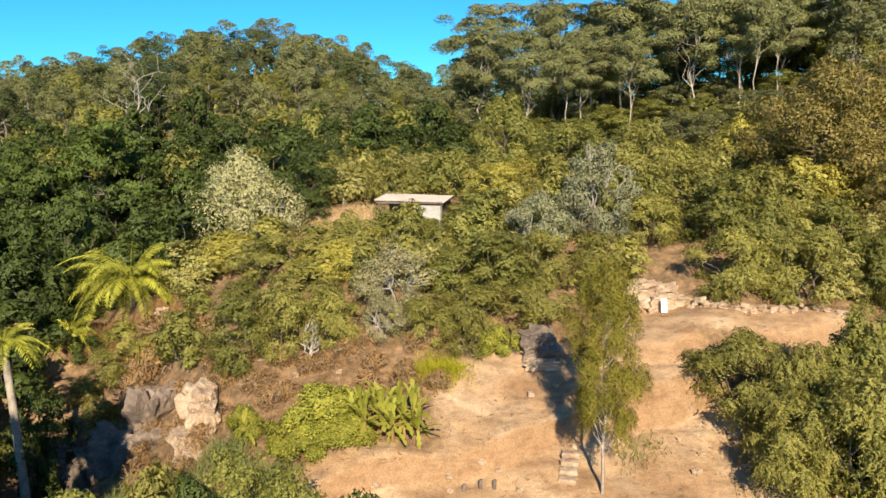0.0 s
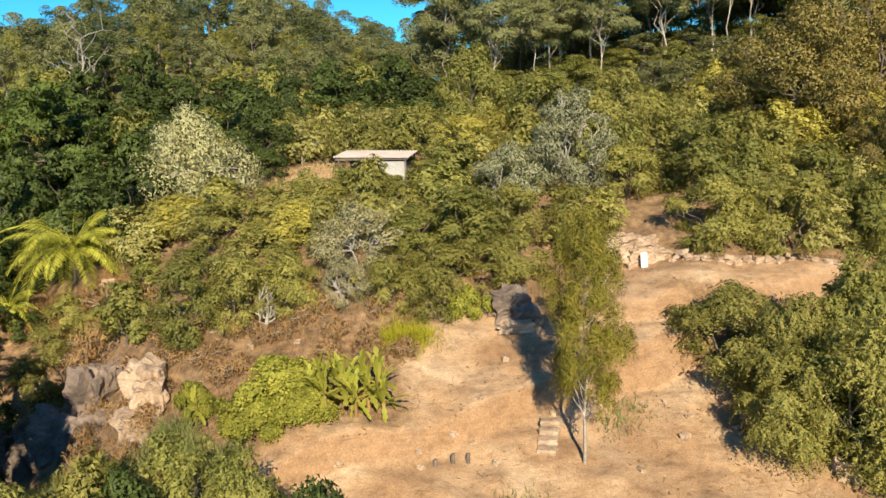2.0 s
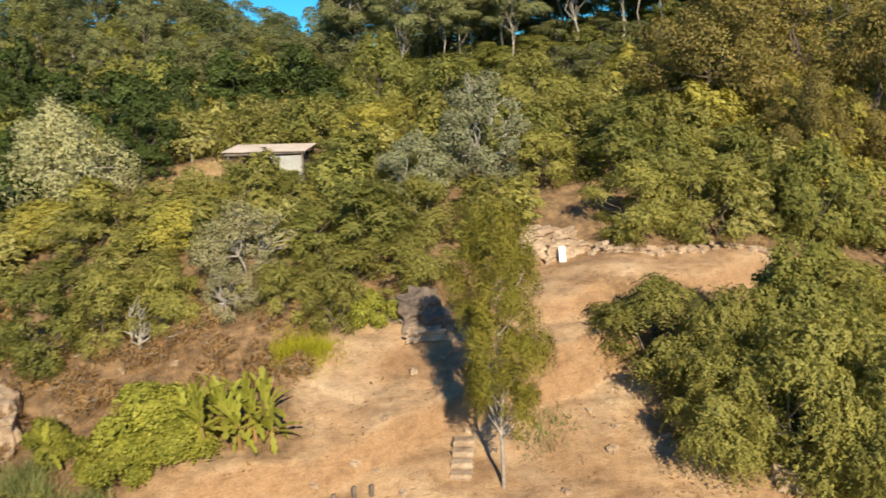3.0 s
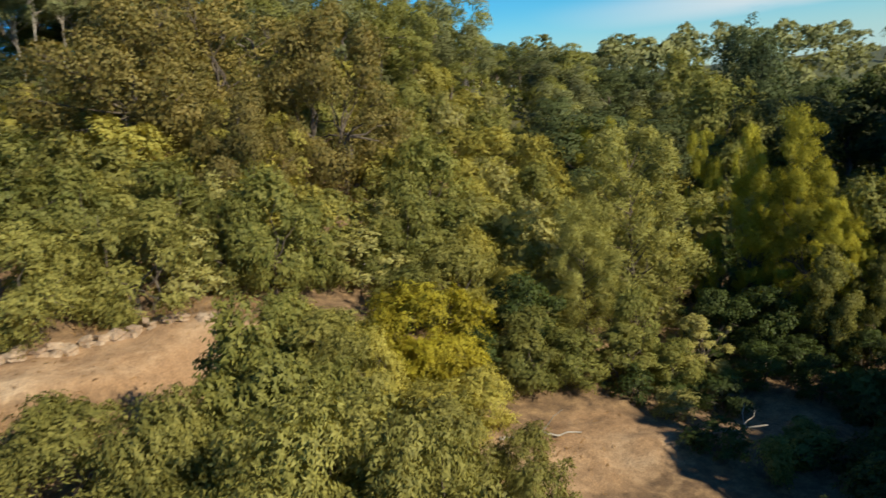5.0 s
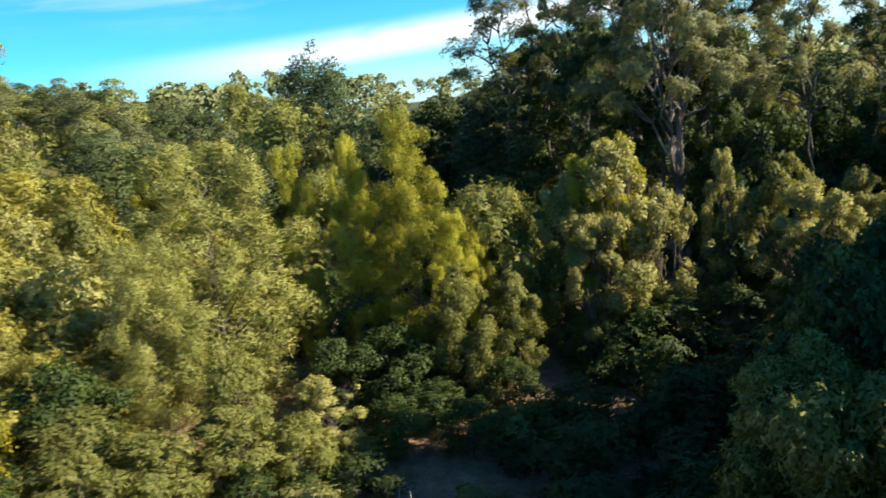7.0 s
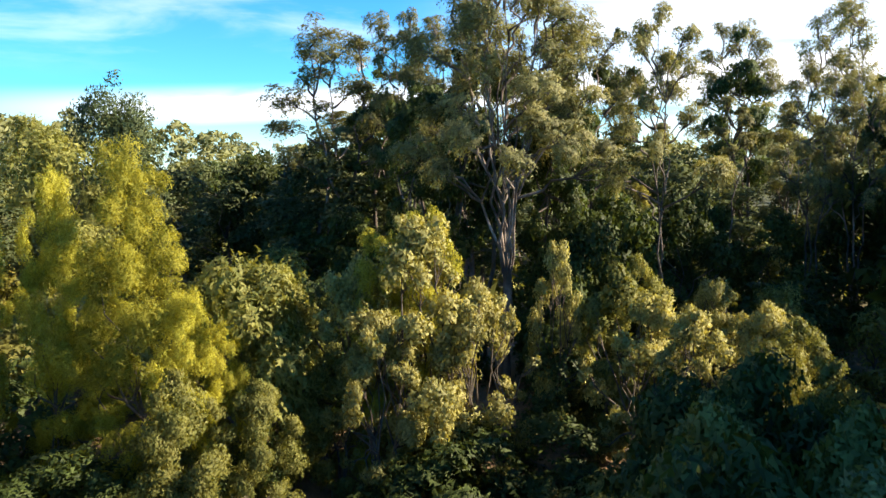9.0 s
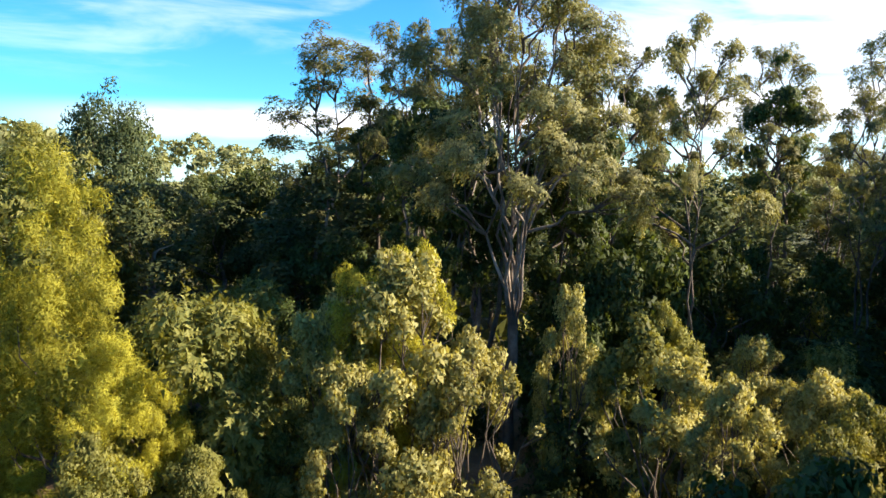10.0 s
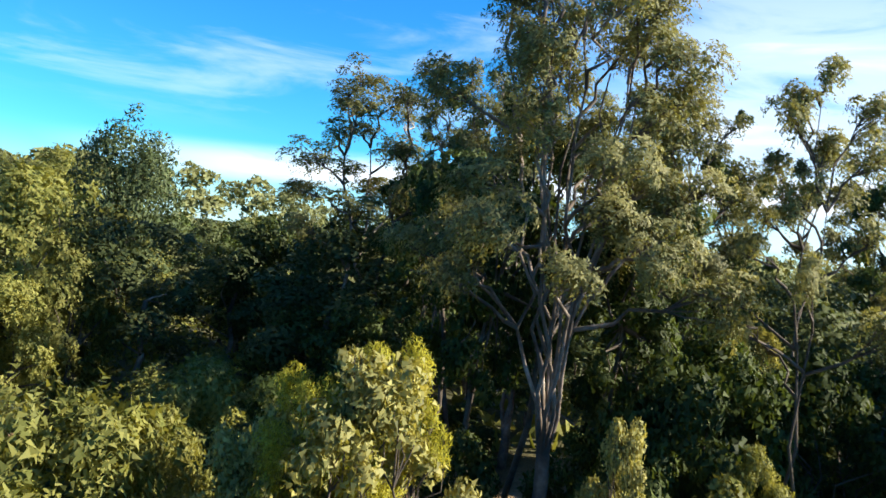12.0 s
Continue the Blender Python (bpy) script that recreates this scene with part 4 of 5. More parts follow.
plant("OLIVE", 37.0, 31.0, 5.8, 1.3)
plant("DEEP", 30.2, 35.8, 7.6, 1.3)
# dark-leaved bushes over the lit dirt, their colour partly standing in for shade
plant("DEEP", 44.6, 26.8, 5.6, 1.6)
plant("DEEP", 42.0, 28.0, 4.8, 1.3)
plant("DEEP", 40.2, 28.9, 4.9, 1.3)
plant("DEEP", 40.4, 26.6, 4.7, 1.2)
plant("DEEP", 43.4, 25.6, 5.0, 1.3)
plant("DEEP", 46.2, 25.8, 6.0, 1.2)
plant("DEEP", 41.9, 31.8, 6.6, 1.5)
plant("GREYOL", 39.5, 15.0, 9.1, 1.3)
plant("DEEP", 35.3, 14.8, 8.5, 1.4)
plant("DEEP", 33.9, 17.6, 7.7, 1.2)
plant("GREYOL", 48.9, 14.4, 9.7, 1.9)
plant("GREYOL", 46.9, 13.7, 9.3, 1.1)
plant("OLIVEFINE", 45.4, 12.1, 8.7, 1.4)
plant("OLIVEFINE", 43.9, 11.2, 8.7, 1.1)
plant("GREYOL", 49.6, 10.6, 9.3, 1.6)
plant("OLIVEFINE", 47.4, 10.6, 8.9, 1.5)
plant("GREYOL", 52.4, 11.6, 9.6, 1.4)
plant("OLIVE", 53.6, 8.8, 9.2, 1.6)
plant("GREYOL", 40.7, 14.6, 8.6, 0.8)
plant("DEEP", 55.9, 16.4, 10.7, 1.0)
plant("OLIVEFINE", 55.0, 13.7, 10.0, 1.2)
plant("OLIVE", 47.7, 26.5, 11.5, 1.5)
plant("OLIVEFINE", 50.2, 26.0, 10.1, 1.0)
plant("OLIVEFINE", 43.9, 27.3, 8.5, 1.1)
plant("OLIVEFINE", 45.0, 25.5, 7.8, 1.2)
plant("CASU", 47.0, 27.0, 9.3, 0.9)
plant("OLIVEFINE", 48.1, 24.0, 8.2, 0.9)
plant("GUM", 73.2, 28.2, 21.7, 4.9)
plant("GUM", 71.5, 24.1, 22.1, 2.8)
plant("BIGGUM", 55.5, 18.6, 21.6, 4.0)
# dark-leaved trees behind the big gum stand in for its crown's shaded masses
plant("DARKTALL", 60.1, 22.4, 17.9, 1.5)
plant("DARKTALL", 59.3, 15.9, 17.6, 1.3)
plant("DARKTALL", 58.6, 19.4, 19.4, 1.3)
# dark bushes about the trunk's foot, in place of the shade there
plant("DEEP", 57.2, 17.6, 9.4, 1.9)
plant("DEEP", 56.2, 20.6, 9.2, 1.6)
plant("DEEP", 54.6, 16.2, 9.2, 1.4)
plant("OLIVE", 71.6, 45.2, 16.8, 4.2)
plant("OLIVE", 69.0, 40.8, 13.4, 2.6)
plant("OLIVE", 64.1, 40.2, 11.4, 2.4)
plant("GUM", 70.0, 13.8, 20.9, 3.6)
plant("GUMDARK", 56.0, 12.7, 19.2, 2.3, slim=0.5)
plant("GUM", 78.9, 2.5, 22.4, 3.5)
plant("GUM", 68.9, 0.5, 21.7, 2.8)
plant("GUM", 80.7, -1.5, 16.5, 2.6)
plant("GUM", 67.5, 20.2, 20.5, 3.7)
plant("PINE", 81.9, 46.1, 19.8, 3.4)
plant("OLIVE", 95.1, 59.5, 19.4, 4.5)
plant("DEEP", 100.1, 52.3, 14.5, 4.2)
plant("DEEP", 89.7, 42.0, 14.4, 3.6)
plant("DEEP", 80.2, 35.0, 15.0, 3.4)
plant("DEEP", 78.5, 30.8, 15.6, 3.3)
plant("DEEP", 70.0, 30.2, 10.6, 2.8)
plant("DEEP", 68.3, 26.7, 11.3, 2.4)
plant("DEEP", 67.3, 14.2, 12.9, 2.5)
plant("DEEP", 67.4, 11.4, 12.9, 2.5)
plant("DEEP", 65.5, 8.3, 11.6, 2.1)
plant("DEEP", 63.7, 5.3, 11.2, 2.0)
plant("DEEP", 63.8, 2.3, 10.7, 2.3)
plant("DARKTALL", 66.1, 22.8, 17.4, 2.1)
# two more dark trees imitating shaded foliage within the big crown
plant("DARKTALL", 57.6, 20.4, 17.4, 1.8)
plant("DARKTALL", 58.4, 16.8, 16.2, 1.7)
# four dark trees added behind the gums to shade the slope beyond
plant("DARKTALL", 74.0, 25.6, 18.6, 3.0)
plant("DARKTALL", 78.6, 25.0, 19.4, 3.2)
plant("DARKTALL", 84.0, 26.0, 19.6, 3.4)
plant("DARKTALL", 89.0, 28.5, 19.0, 3.4)
plant("DARKTALL", 76.7, 3.3, 20.8, 2.5)
plant("DARKTALL", 69.7, 15.2, 18.2, 1.9)
plant("DARKTALL", 72.1, 11.6, 20.3, 1.9)
plant("DEEP", 56.4, 15.5, 11.8, 1.8)
plant("DEEP", 58.9, 14.0, 12.6, 2.4)
plant("DEEP", 60.0, 10.6, 12.2, 2.6)
plant("SLIMGUM", 64.0, 7.5, 16.5, 1.3)
plant("SLIMGUM", 64.0, 10.6, 18.5, 1.3)
plant("GUM", 61.3, 4.7, 17.9, 1.6)
plant("GUM", 61.3, 2.8, 17.2, 1.9)
plant("GUM", 71.9, 16.0, 21.2, 3.4)
plant("GUM", 71.5, 22.2, 21.8, 2.8)
plant("YOLIVE", 55.9, 51.0, 13.3, 2.2)
plant("OLIVE", 0.6, 51.2, 13.8, 1.5)
plant("YOLIVE", -3.4, 50.7, 13.4, 1.5)
plant("GREY", -1.3, 51.2, 13.5, 1.4)
plant("DEEP", -9.2, 64.8, 18.3, 2.7)
plant("DEEP", -10.5, 61.5, 16.4, 1.9)
plant("YOLIVE", -13.4, 53.9, 13.0, 2.7)
plant("OLIVE", -10.1, 41.9, 11.3, 2.0)
plant("ACACIA", -7.5, 41.4, 11.8, 2.0)
plant("ACACIA", -4.8, 41.3, 11.4, 1.8)
plant("GREY", -2.3, 41.2, 11.4, 1.5)
plant("ACACIA", -0.1, 41.1, 11.2, 1.6)
plant("ACACIA", 2.3, 40.3, 10.9, 1.5)
plant("ACACIATREE", 16.9, 33.6, 10.4, 2.4)
plant("ACACIA", 19.4, 28.0, 10.2, 1.9)
plant("ACACIA", 20.2, 31.4, 10.0, 2.1)
plant("ACACIA", 21.4, 29.4, 8.6, 1.7)
plant("ACACIA", 23.6, 31.2, 8.2, 1.9)
plant("YOLIVE", 25.0, 32.8, 7.9, 1.7)
plant("ACACIA", 25.5, 29.8, 6.9, 1.3)
plant("ACACIA", 26.2, 34.6, 6.9, 1.5)
plant("YOLIVE", 27.6, 33.2, 7.4, 1.4)
plant("ACACIA", 25.2, 36.4, 8.3, 1.5)
plant("ACACIATREE", 21.9, 30.3, 8.5, 1.5)
plant("ACACIA", 18.9, 28.7, 8.5, 1.3)
plant("BROWN", 39.3, 66.7, 25.8, 8.1)
plant("BROWN", 41.6, 56.6, 22.8, 5.2)
plant("OLIVE", 37.1, 45.8, 13.2, 2.2)
plant("YOLIVE", 36.3, 38.7, 8.6, 1.4)
plant("OLIVE", 43.8, 51.4, 14.6, 2.6)
plant("DEEP", -24.2, 54.3, 7.5, 2.1)
plant("OLIVE", -14.9, 49.1, 8.0, 1.6)
plant("GREYOL", 49.3, 23.3, 11.2, 1.1)
plant("OLIVE", 25.8, 49.3, 15.2, 2.5)
plant("ACACIA", 17.6, 29.8, 11.1, 1.6)
plant("YOLIVE", 24.5, 38.7, 10.1, 1.6)
plant("YOLIVE", 24.8, 35.7, 9.4, 1.4)
plant("OLIVE", 22.1, 34.2, 9.5, 1.1)
plant("ACACIA", 23.5, 35.0, 9.6, 1.6)
plant("ACACIA", 26.1, 38.3, 9.3, 1.7)
plant("OLIVE", 23.8, 38.5, 10.7, 1.4)
plant("DEEP", -8.6, 60.2, 15.1, 1.6)

# ---- woods on the hills ----
def hill_tree(seed, name, leaf, label, height=10.0, radius=3.6, leaves=6400):
    """A round-headed hillside eucalypt seen from afar: a pale stem and a crown of bunched heads."""
    rng = np.random.default_rng(seed)
    paths = [limb(rng, (0, 0, -0.6), (0.3, 0, height * 0.5), 0.16, 0.1, 5, 0.02)]
    cl = []
    for k in range(11):
        a, q = k * 2.39996 + rng.uniform(-0.4, 0.4), (k + 0.5) / 11
        rr = radius * math.sin(math.pi * (0.28 + 0.62 * q)) ** 0.8 * rng.uniform(0.4, 0.72)
        c, r = np.array([math.cos(a) * rr, math.sin(a) * rr, height * (0.24 + 0.62 * q)]), radius * rng.uniform(0.34, 0.48)
        for j in range(4):
            v = unit(rng.normal(size=3) + np.array([0, 0, 0.3]))
            cl.append((c + v * r * 0.42, np.array([r, r, r * 0.92]) * rng.uniform(0.5, 0.66)))
    for k in range(1, 9, 2):
        paths.append(limb(rng, paths[0][int(rng.integers(2, 5))][0], cl[k * 4][0], 0.06, 0.02, 5, 0.05, 0.1))
    lv = clump_leaves(rng, cl, leaves, 0.19, 0.11, 0.1, up=0.8, shell=0.72, wild=0.5, three=True, lie=0.85, soft=0.85)
    return build_tree(name, M_GUM, leaf, tubes(paths, 5), [lv], label, "tree")


kind("HILL", 10.0, 3.6, [hill_tree(s, "hill_eucalyptus", M_HILL, "round-headed grey-green eucalyptus on the wooded hillside") for s in (131, 132, 133)])
kind("HILLDARK", 10.0, 3.6, [hill_tree(s, "rainforest_tree", M_HILLDARK, "dark green rainforest tree on the wooded hillside") for s in (135, 136)])
kind("HILLOL", 9.0, 3.6, [hill_tree(s, "woodland_tree", M_OLIVE, "olive-green tree on the sunny wooded hillside", 9.0) for s in (138, 139)])


def woods(rng, x0, x1, y0, y1, step, allowed, keys, low, high, rad, room=0.0):
    """Trees on a loose grid where allowed, leaving room about those that already stand."""
    n, there = 0, list(STANDING)
    for gxx in np.arange(x0, x1, step):
        for gyy in np.arange(y0, y1, step):
            x, y = gxx + rng.uniform(-0.4, 0.4) * step, gyy + rng.uniform(-0.4, 0.4) * step
            h, key, r = rng.uniform(low, high), keys[int(rng.integers(len(keys)))], rad * rng.uniform(0.8, 1.25)
            if allowed(x, y) and not (room and any(math.hypot(x - a, y - b) < room * c for a, b, c in there)):
                plant(key, x, y, float(ground(x, y)) + h, r)
                n += 1
    return n


wood_rng = np.random.default_rng(5)


def clear_of(x, y, gap=1.2):
    """True where no track, bank or clearing lies within reach."""
    if float(bare(x, y)) > 0.05 or float(bare(x, y - gap)) > 0.05:
        return False
    return not (-14 < x < 9 and 29 < y < 42.6) and not (8 < x < 25 and 31 < y < 44.6)


# the hill behind the shed: low rows at its foot, taller trees to the crest
woods(wood_rng, -70, 8, 88, 114, 5.2, lambda x, y: y > 93 - 0.1 * x and x > -0.62 * y - 8, ("HILL", "HILLOL", "HILLDARK", "HILL"), 5.0, 8.0, 3.0)
woods(wood_rng, -84, 8, 114, 146, 6.4, lambda x, y: x > -0.62 * y - 8, ("HILL", "HILL", "HILLDARK", "HILL"), 7.0, 10.5, 3.9)
# the gum-topped rise
woods(wood_rng, 6, 104, 72, 118, 6.4, lambda x, y: y > 76 + max(0, 20 - x) and x < 0.85 * y + 22, ("HILLOL", "HILL", "HILLOL"), 3.0, 5.0, 3.4)
woods(wood_rng, 50, 104, 78, 118, 6.0, lambda x, y: x < 0.95 * y + 8, ("HILLOL", "HILL", "HILLOL"), 8.5, 12.0, 3.9)
woods(wood_rng, 10, 70, 92, 112, 6.6, lambda x, y: x < 0.6 * y, ("GUMFAR",), 11, 16, 3.9)
woods(wood_rng, 8, 74, 106, 126, 6.0, lambda x, y: x < 0.66 * y, ("HILL", "HILLDARK"), 8, 11, 3.9)
# the eastern valley side
woods(wood_rng, 58, 106, 38, 80, 6.4, lambda x, y: y > 42 + 0.1 * (x - 54) and y < 0.9 * x + 2, ("HILLDARK", "HILLOL", "HILLDARK", "HILL"), 6.5, 10, 3.9)
woods(wood_rng, 96, 136, 52, 112, 7.5, lambda x, y: x > 100 or y > 78, ("HILLDARK", "HILL", "HILLOL"), 6.5, 9.5, 4.2)
# dark wood behind the gums
woods(wood_rng, 62, 92, -16, 42, 5.4, lambda x, y: x > 66 + 0.1 * abs(y - 15) and not (x < 75 and 11 < y < 16), ("HILLDARK", "HILLDARK", "HILL"), 7, 10.5, 3.9)
# thicket on the slope round the shed
woods(wood_rng, -15, 30, 43.5, 76, 3.0, lambda x, y: clear_of(x, y) and not (((x + 6) / 4.4) ** 2 + ((y - 57.6) / 4.6) ** 2 < 1 or (abs(x + 0.5) < 3.4 and abs(y - 56.2) < 2.6)), ("FILLGREEN", "FILLOLIVE", "FILLGREEN", "FILLPALE"), 2.0, 4.3, 2.1, 0.75)
woods(wood_rng, -10, 8, 66, 92, 3.4, lambda x, y: math.hypot(x + 4, y - 57) > 9.5, ("FILLOLIVE", "FILLPALE", "FILLGREEN"), 1.6, 3.6, 2.1)
woods(wood_rng, -58, 6, 80, 95, 4.6, lambda x, y: x > -0.66 * y - 4, ("BROADFAR", "FILLOLIVE", "FILLDARK"), 4.0, 6.5, 3.0)
woods(wood_rng, -5, 6, 49, 54.5, 1.7, lambda x, y: True, ("FILLOLIVE", "FILLPALE", "FILLGREEN"), 1.3, 2.3, 1.3)
# tall unseen trees added at the mouth of the gully to shade it
for tree_x, tree_y, tree_h in ((-21.8, 27.5, 8.5), (-19.4, 26, 9), (-20.6, 27, 13.5), (-20.0, 25, 14), (-24.6, 31, 9), (-20.0, 22, 16), (-19.4, 18, 21), (-15.8, 18.4, 22)):
    plant("BROADFAR", tree_x, tree_y, float(ground(tree_x, tree_y)) + tree_h, 2.4, slim=0.42)
# damp wooded gully to the west
woods(wood_rng, -60, -10, 58, 92, 4.2, lambda x, y: x > -0.66 * y - 4, ("FILLDARK", "BROADFAR", "BROADFAR", "FILLDARK"), 4.5, 7.5, 2.9, 0.6)
woods(wood_rng, -44, -25, 42, 60, 3.6, lambda x, y: x > -0.66 * y - 6, ("BROADFAR", "FILLDARK"), 4.5, 7.5, 2.7)
# scrub on the western bank
woods(wood_rng, -27, -12, 43, 58, 2.6, lambda x, y: not (abs(x + 20.4) < 1.2 and 53 < y < 56) and y > 45 + 0.3 * (x + 20), ("FILLDARK", "FILLGREEN", "FILLOLIVE", "DRYBRUSH"), 1.4, 2.6, 1.5, 0.5)
woods(wood_rng, -24, -3, 24, 31, 2.8, lambda x, y: y < 30.5 and x < -4 - 0.2 * (y - 24), ("FILLDARK", "FILLOLIVE", "FILLGREEN"), 2.6, 4.2, 1.7)
woods(wood_rng, -32, -17, 30, 44, 3.0, lambda x, y: x < -0.6 * y, ("FILLDARK", "BROADFAR"), 3.5, 6.5, 2.1)
woods(wood_rng, -14, 4, 31.5, 43, 1.9, lambda x, y: bare(x, y) < 0.5 and not (-9 < x < 0 and y < 36.5), ("DRYBRUSH",), 0.3, 0.8, 0.8)
# bush between the upper track and the eastern valley
SUNNY = lambda x, y: clear_of(x, y) and y > 31 + 0.16 * (x - 24) and not (26 < x < 37 and y < 34.2) and not (x < 30 and y > 60)
woods(wood_rng, 24, 41, 31, 46, 3.5, SUNNY, ("OLIVE", "YOLIVE", "ACACIA"), 2.2, 4.6, 1.9, 0.6)
woods(wood_rng, 41, 62, 31, 46, 3.0, SUNNY, ("FILLOLIVE", "FILLGREEN", "FILLGOLD", "FILLPALE", "FILLGOLD"), 2.2, 5.2, 2.2, 0.6)
woods(wood_rng, 24, 74, 46, 84, 3.2, SUNNY, ("FILLOLIVE", "FILLGREEN", "FILLGOLD", "FILLPALE", "FILLGOLD"), 2.0, 5.2, 2.3, 0.6)
# shaded undergrowth along the valley track; dark FILLDARK cover also stands in for shade
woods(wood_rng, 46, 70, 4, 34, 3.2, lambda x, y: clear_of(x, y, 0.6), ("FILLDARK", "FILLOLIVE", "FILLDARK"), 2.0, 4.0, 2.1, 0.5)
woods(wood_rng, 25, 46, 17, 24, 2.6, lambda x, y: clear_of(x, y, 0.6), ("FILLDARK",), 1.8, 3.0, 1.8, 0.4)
woods(wood_rng, 28, 42, 10, 17.5, 2.6, lambda x, y: True, ("GREYOL", "OLIVE", "DEEP"), 5.4, 7.2, 1.9, 0.4)
woods(wood_rng, 33, 46, 23, 32, 2.0, lambda x, y: float(bare(x, y)) < 0.05, ("FILLDARK", "FILLOLIVE", "FILLDARK"), 0.9, 2.0, 1.2, 0.4)
woods(wood_rng, 26, 35, 28.5, 34.5, 2.2, lambda x, y: float(bare(x, y)) < 0.05, ("FILLOLIVE", "DRYBRUSH", "FILLPALE"), 0.5, 1.6, 1.0, 0.5)
# dark shrubs along the sunny side of the track, added to shade it
for tree_x, tree_y, tree_h in ((51.6, 16.9, 4.0), (53.8, 16.4, 4.8), (56.0, 16.0, 5.0), (58.6, 15.8, 5.2)):
    plant("FILLDARK", tree_x, tree_y, float(ground(tree_x, tree_y)) + tree_h, 1.7)
# tall unseen trees added south of the track and the gums to block sun
woods(wood_rng, 54.5, 66, -8, 0.5, 3.4, lambda x, y: True, ("BROADFAR",), 12.0, 13.5, 3.3)
# dense trees south of the valley that shade its floor; BROADFAR blocks added unseen
woods(wood_rng, 35.5, 42, -1, 5.6, 3.0, lambda x, y: True, ("BROADFAR",), 15.8, 17.2, 3.2)
woods(wood_rng, 34.8, 41.5, 13.6, 16.4, 2.0, lambda x, y: True, ("DEEP", "DARKOL", "DEEP"), 6.8, 7.6, 1.6, 0.3)
woods(wood_rng, 22, 35, -1, 7.5, 3.2, lambda x, y: True, ("BROADFAR",), 12.6, 13.8, 3.2)
# the belt of trees along the south side of the gully
woods(wood_rng, 26.5, 34.6, 13.2, 20.0, 2.3, lambda x, y: True, ("DARKOL", "OLIVE", "DEEP", "OLIVEFINE"), 5.8, 7.2, 1.9, 0.2)


def undergrowth():
    """Low ferns and saplings under the hillside trees, past counting."""
    rng = np.random.default_rng(23)
    n = 60000
    x, y = rng.uniform(-70, 120, n), rng.uniform(-30, 130, n)
    keep = (np.hypot(x - 12, y - 20) < 125) & (bare(x, y) < 0.02) & ~((x > -16) & (x < 27) & (y > 14) & (y < 45)) & ~((x > 10) & (x < 34) & (y > -30) & (y < 30)) & (np.abs(((x + 6) / 7.5) ** 2 + ((y - 58) / 6) ** 2) > 1) & ((y > 64) | (x > 66)) & (y > -26)
    x, y = x[keep], y[keep]
    c = np.stack([x, y, ground(x, y) + rng.uniform(0.1, 0.9, len(x))], -1)
    a = rng.normal(size=(len(x), 3)) + np.array([0, 0, 0.5])
    s = rng.uniform(0.5, 1.2, len(x))
    v, f = leaf_tris(c, a, rng.normal(size=(len(x), 3)) + np.array([0, 0, 1.5]), 0.95 * s, 0.6 * s)
    tagged(mesh_object("undergrowth", v, f, M_OLIVE), "low tangled undergrowth of ferns and saplings", "undergrowth", kind="stuff")


undergrowth()


def far_woods():
    """Distant crowns beyond the trees that can be told apart, to the skyline all round."""
    rng = np.random.default_rng(17)
    cl, n = [], 0
    for ring, step in ((150, 9), (165, 9), (182, 10), (200, 11), (225, 12), (260, 14), (310, 16), (370, 18), (450, 20)):
        for a in np.arange(-62, 128, math.degrees(step / ring)):
            aa = radians(a + rng.uniform(-1, 1))
            d = ring * rng.uniform(0.96, 1.04)
            x, y = 12 + d * math.sin(aa), 20 + d * math.cos(aa)
            g, h, r = float(ground(x, y)), rng.uniform(7, 11) + (4.0 if ring > 190 else 0.0), rng.uniform(3.6, 5.2)
            for k in range(5):
                b = rng.uniform(0, 6.283)
                cl.append((np.array([x + math.cos(b) * r * 0.55, y + math.sin(b) * r * 0.55, g + h * rng.uniform(0.45, 0.92)]), np.array([r * 0.55, r * 0.55, r * 0.42])))
    v, f, n = clump_leaves(rng, cl, 150000, 1.2, 0.6, 0.0, up=0.8, shell=0.6, three=True, soft=0.75)
    ob = mesh_object("distant_woodland", v, f, M_HILL, normals=n)
    tagged(ob, "distant grey-green eucalyptus woodland along the skyline", "woodland", kind="stuff")


far_woods()

# ---- rocks ----
def rock_mesh(name, seed, size, mat, parent=None, cuts=9, jag=0.22, layers=0.0):
    """A weathered block: a cut-up cube pushed about by noise, its faces left crisp; layers gives bedded sandstone ledges."""
    bm = bmesh.new()
    bmesh.ops.create_cube(bm, size=1.0)
    bmesh.ops.subdivide_edges(bm, edges=bm.edges[:], cuts=cuts, use_grid_fill=True)
    off = Vector((seed * 7.3, seed * 3.1, seed * 1.7))
    for v in bm.verts:
        p = v.co.copy()
        r = p.length
        p = p.lerp(p.normalized() * 0.56, 0.35)
        n = noise.fractal(p * 2.2 + off, 0.8, 2.0, 5) + 0.5 * (noise.cell(p * 3.1 + off) - 0.5)
        p += p.normalized() * n * jag + Vector((noise.noise(p * 5 + off), noise.noise(p * 5 + off * 2), 0)) * jag * 0.25
        if layers:
            k = math.floor((p.z + 0.5) / layers)
            p.x *= 1.0 + 0.13 * math.sin(k * 2.3 + seed)
            p.y *= 1.0 + 0.1 * math.sin(k * 3.7 + seed)
        v.co = Vector((p.x * size[0], p.y * size[1], (p.z + 0.42) * size[2]))
    bmesh.ops.triangulate(bm, faces=bm.faces[:])
    me = bpy.data.meshes.new(name)
    bm.to_mesh(me)
    bm.free()
    me.materials.append(mat)
    ob = new(name, me)
    ob.parent = parent
    return ob


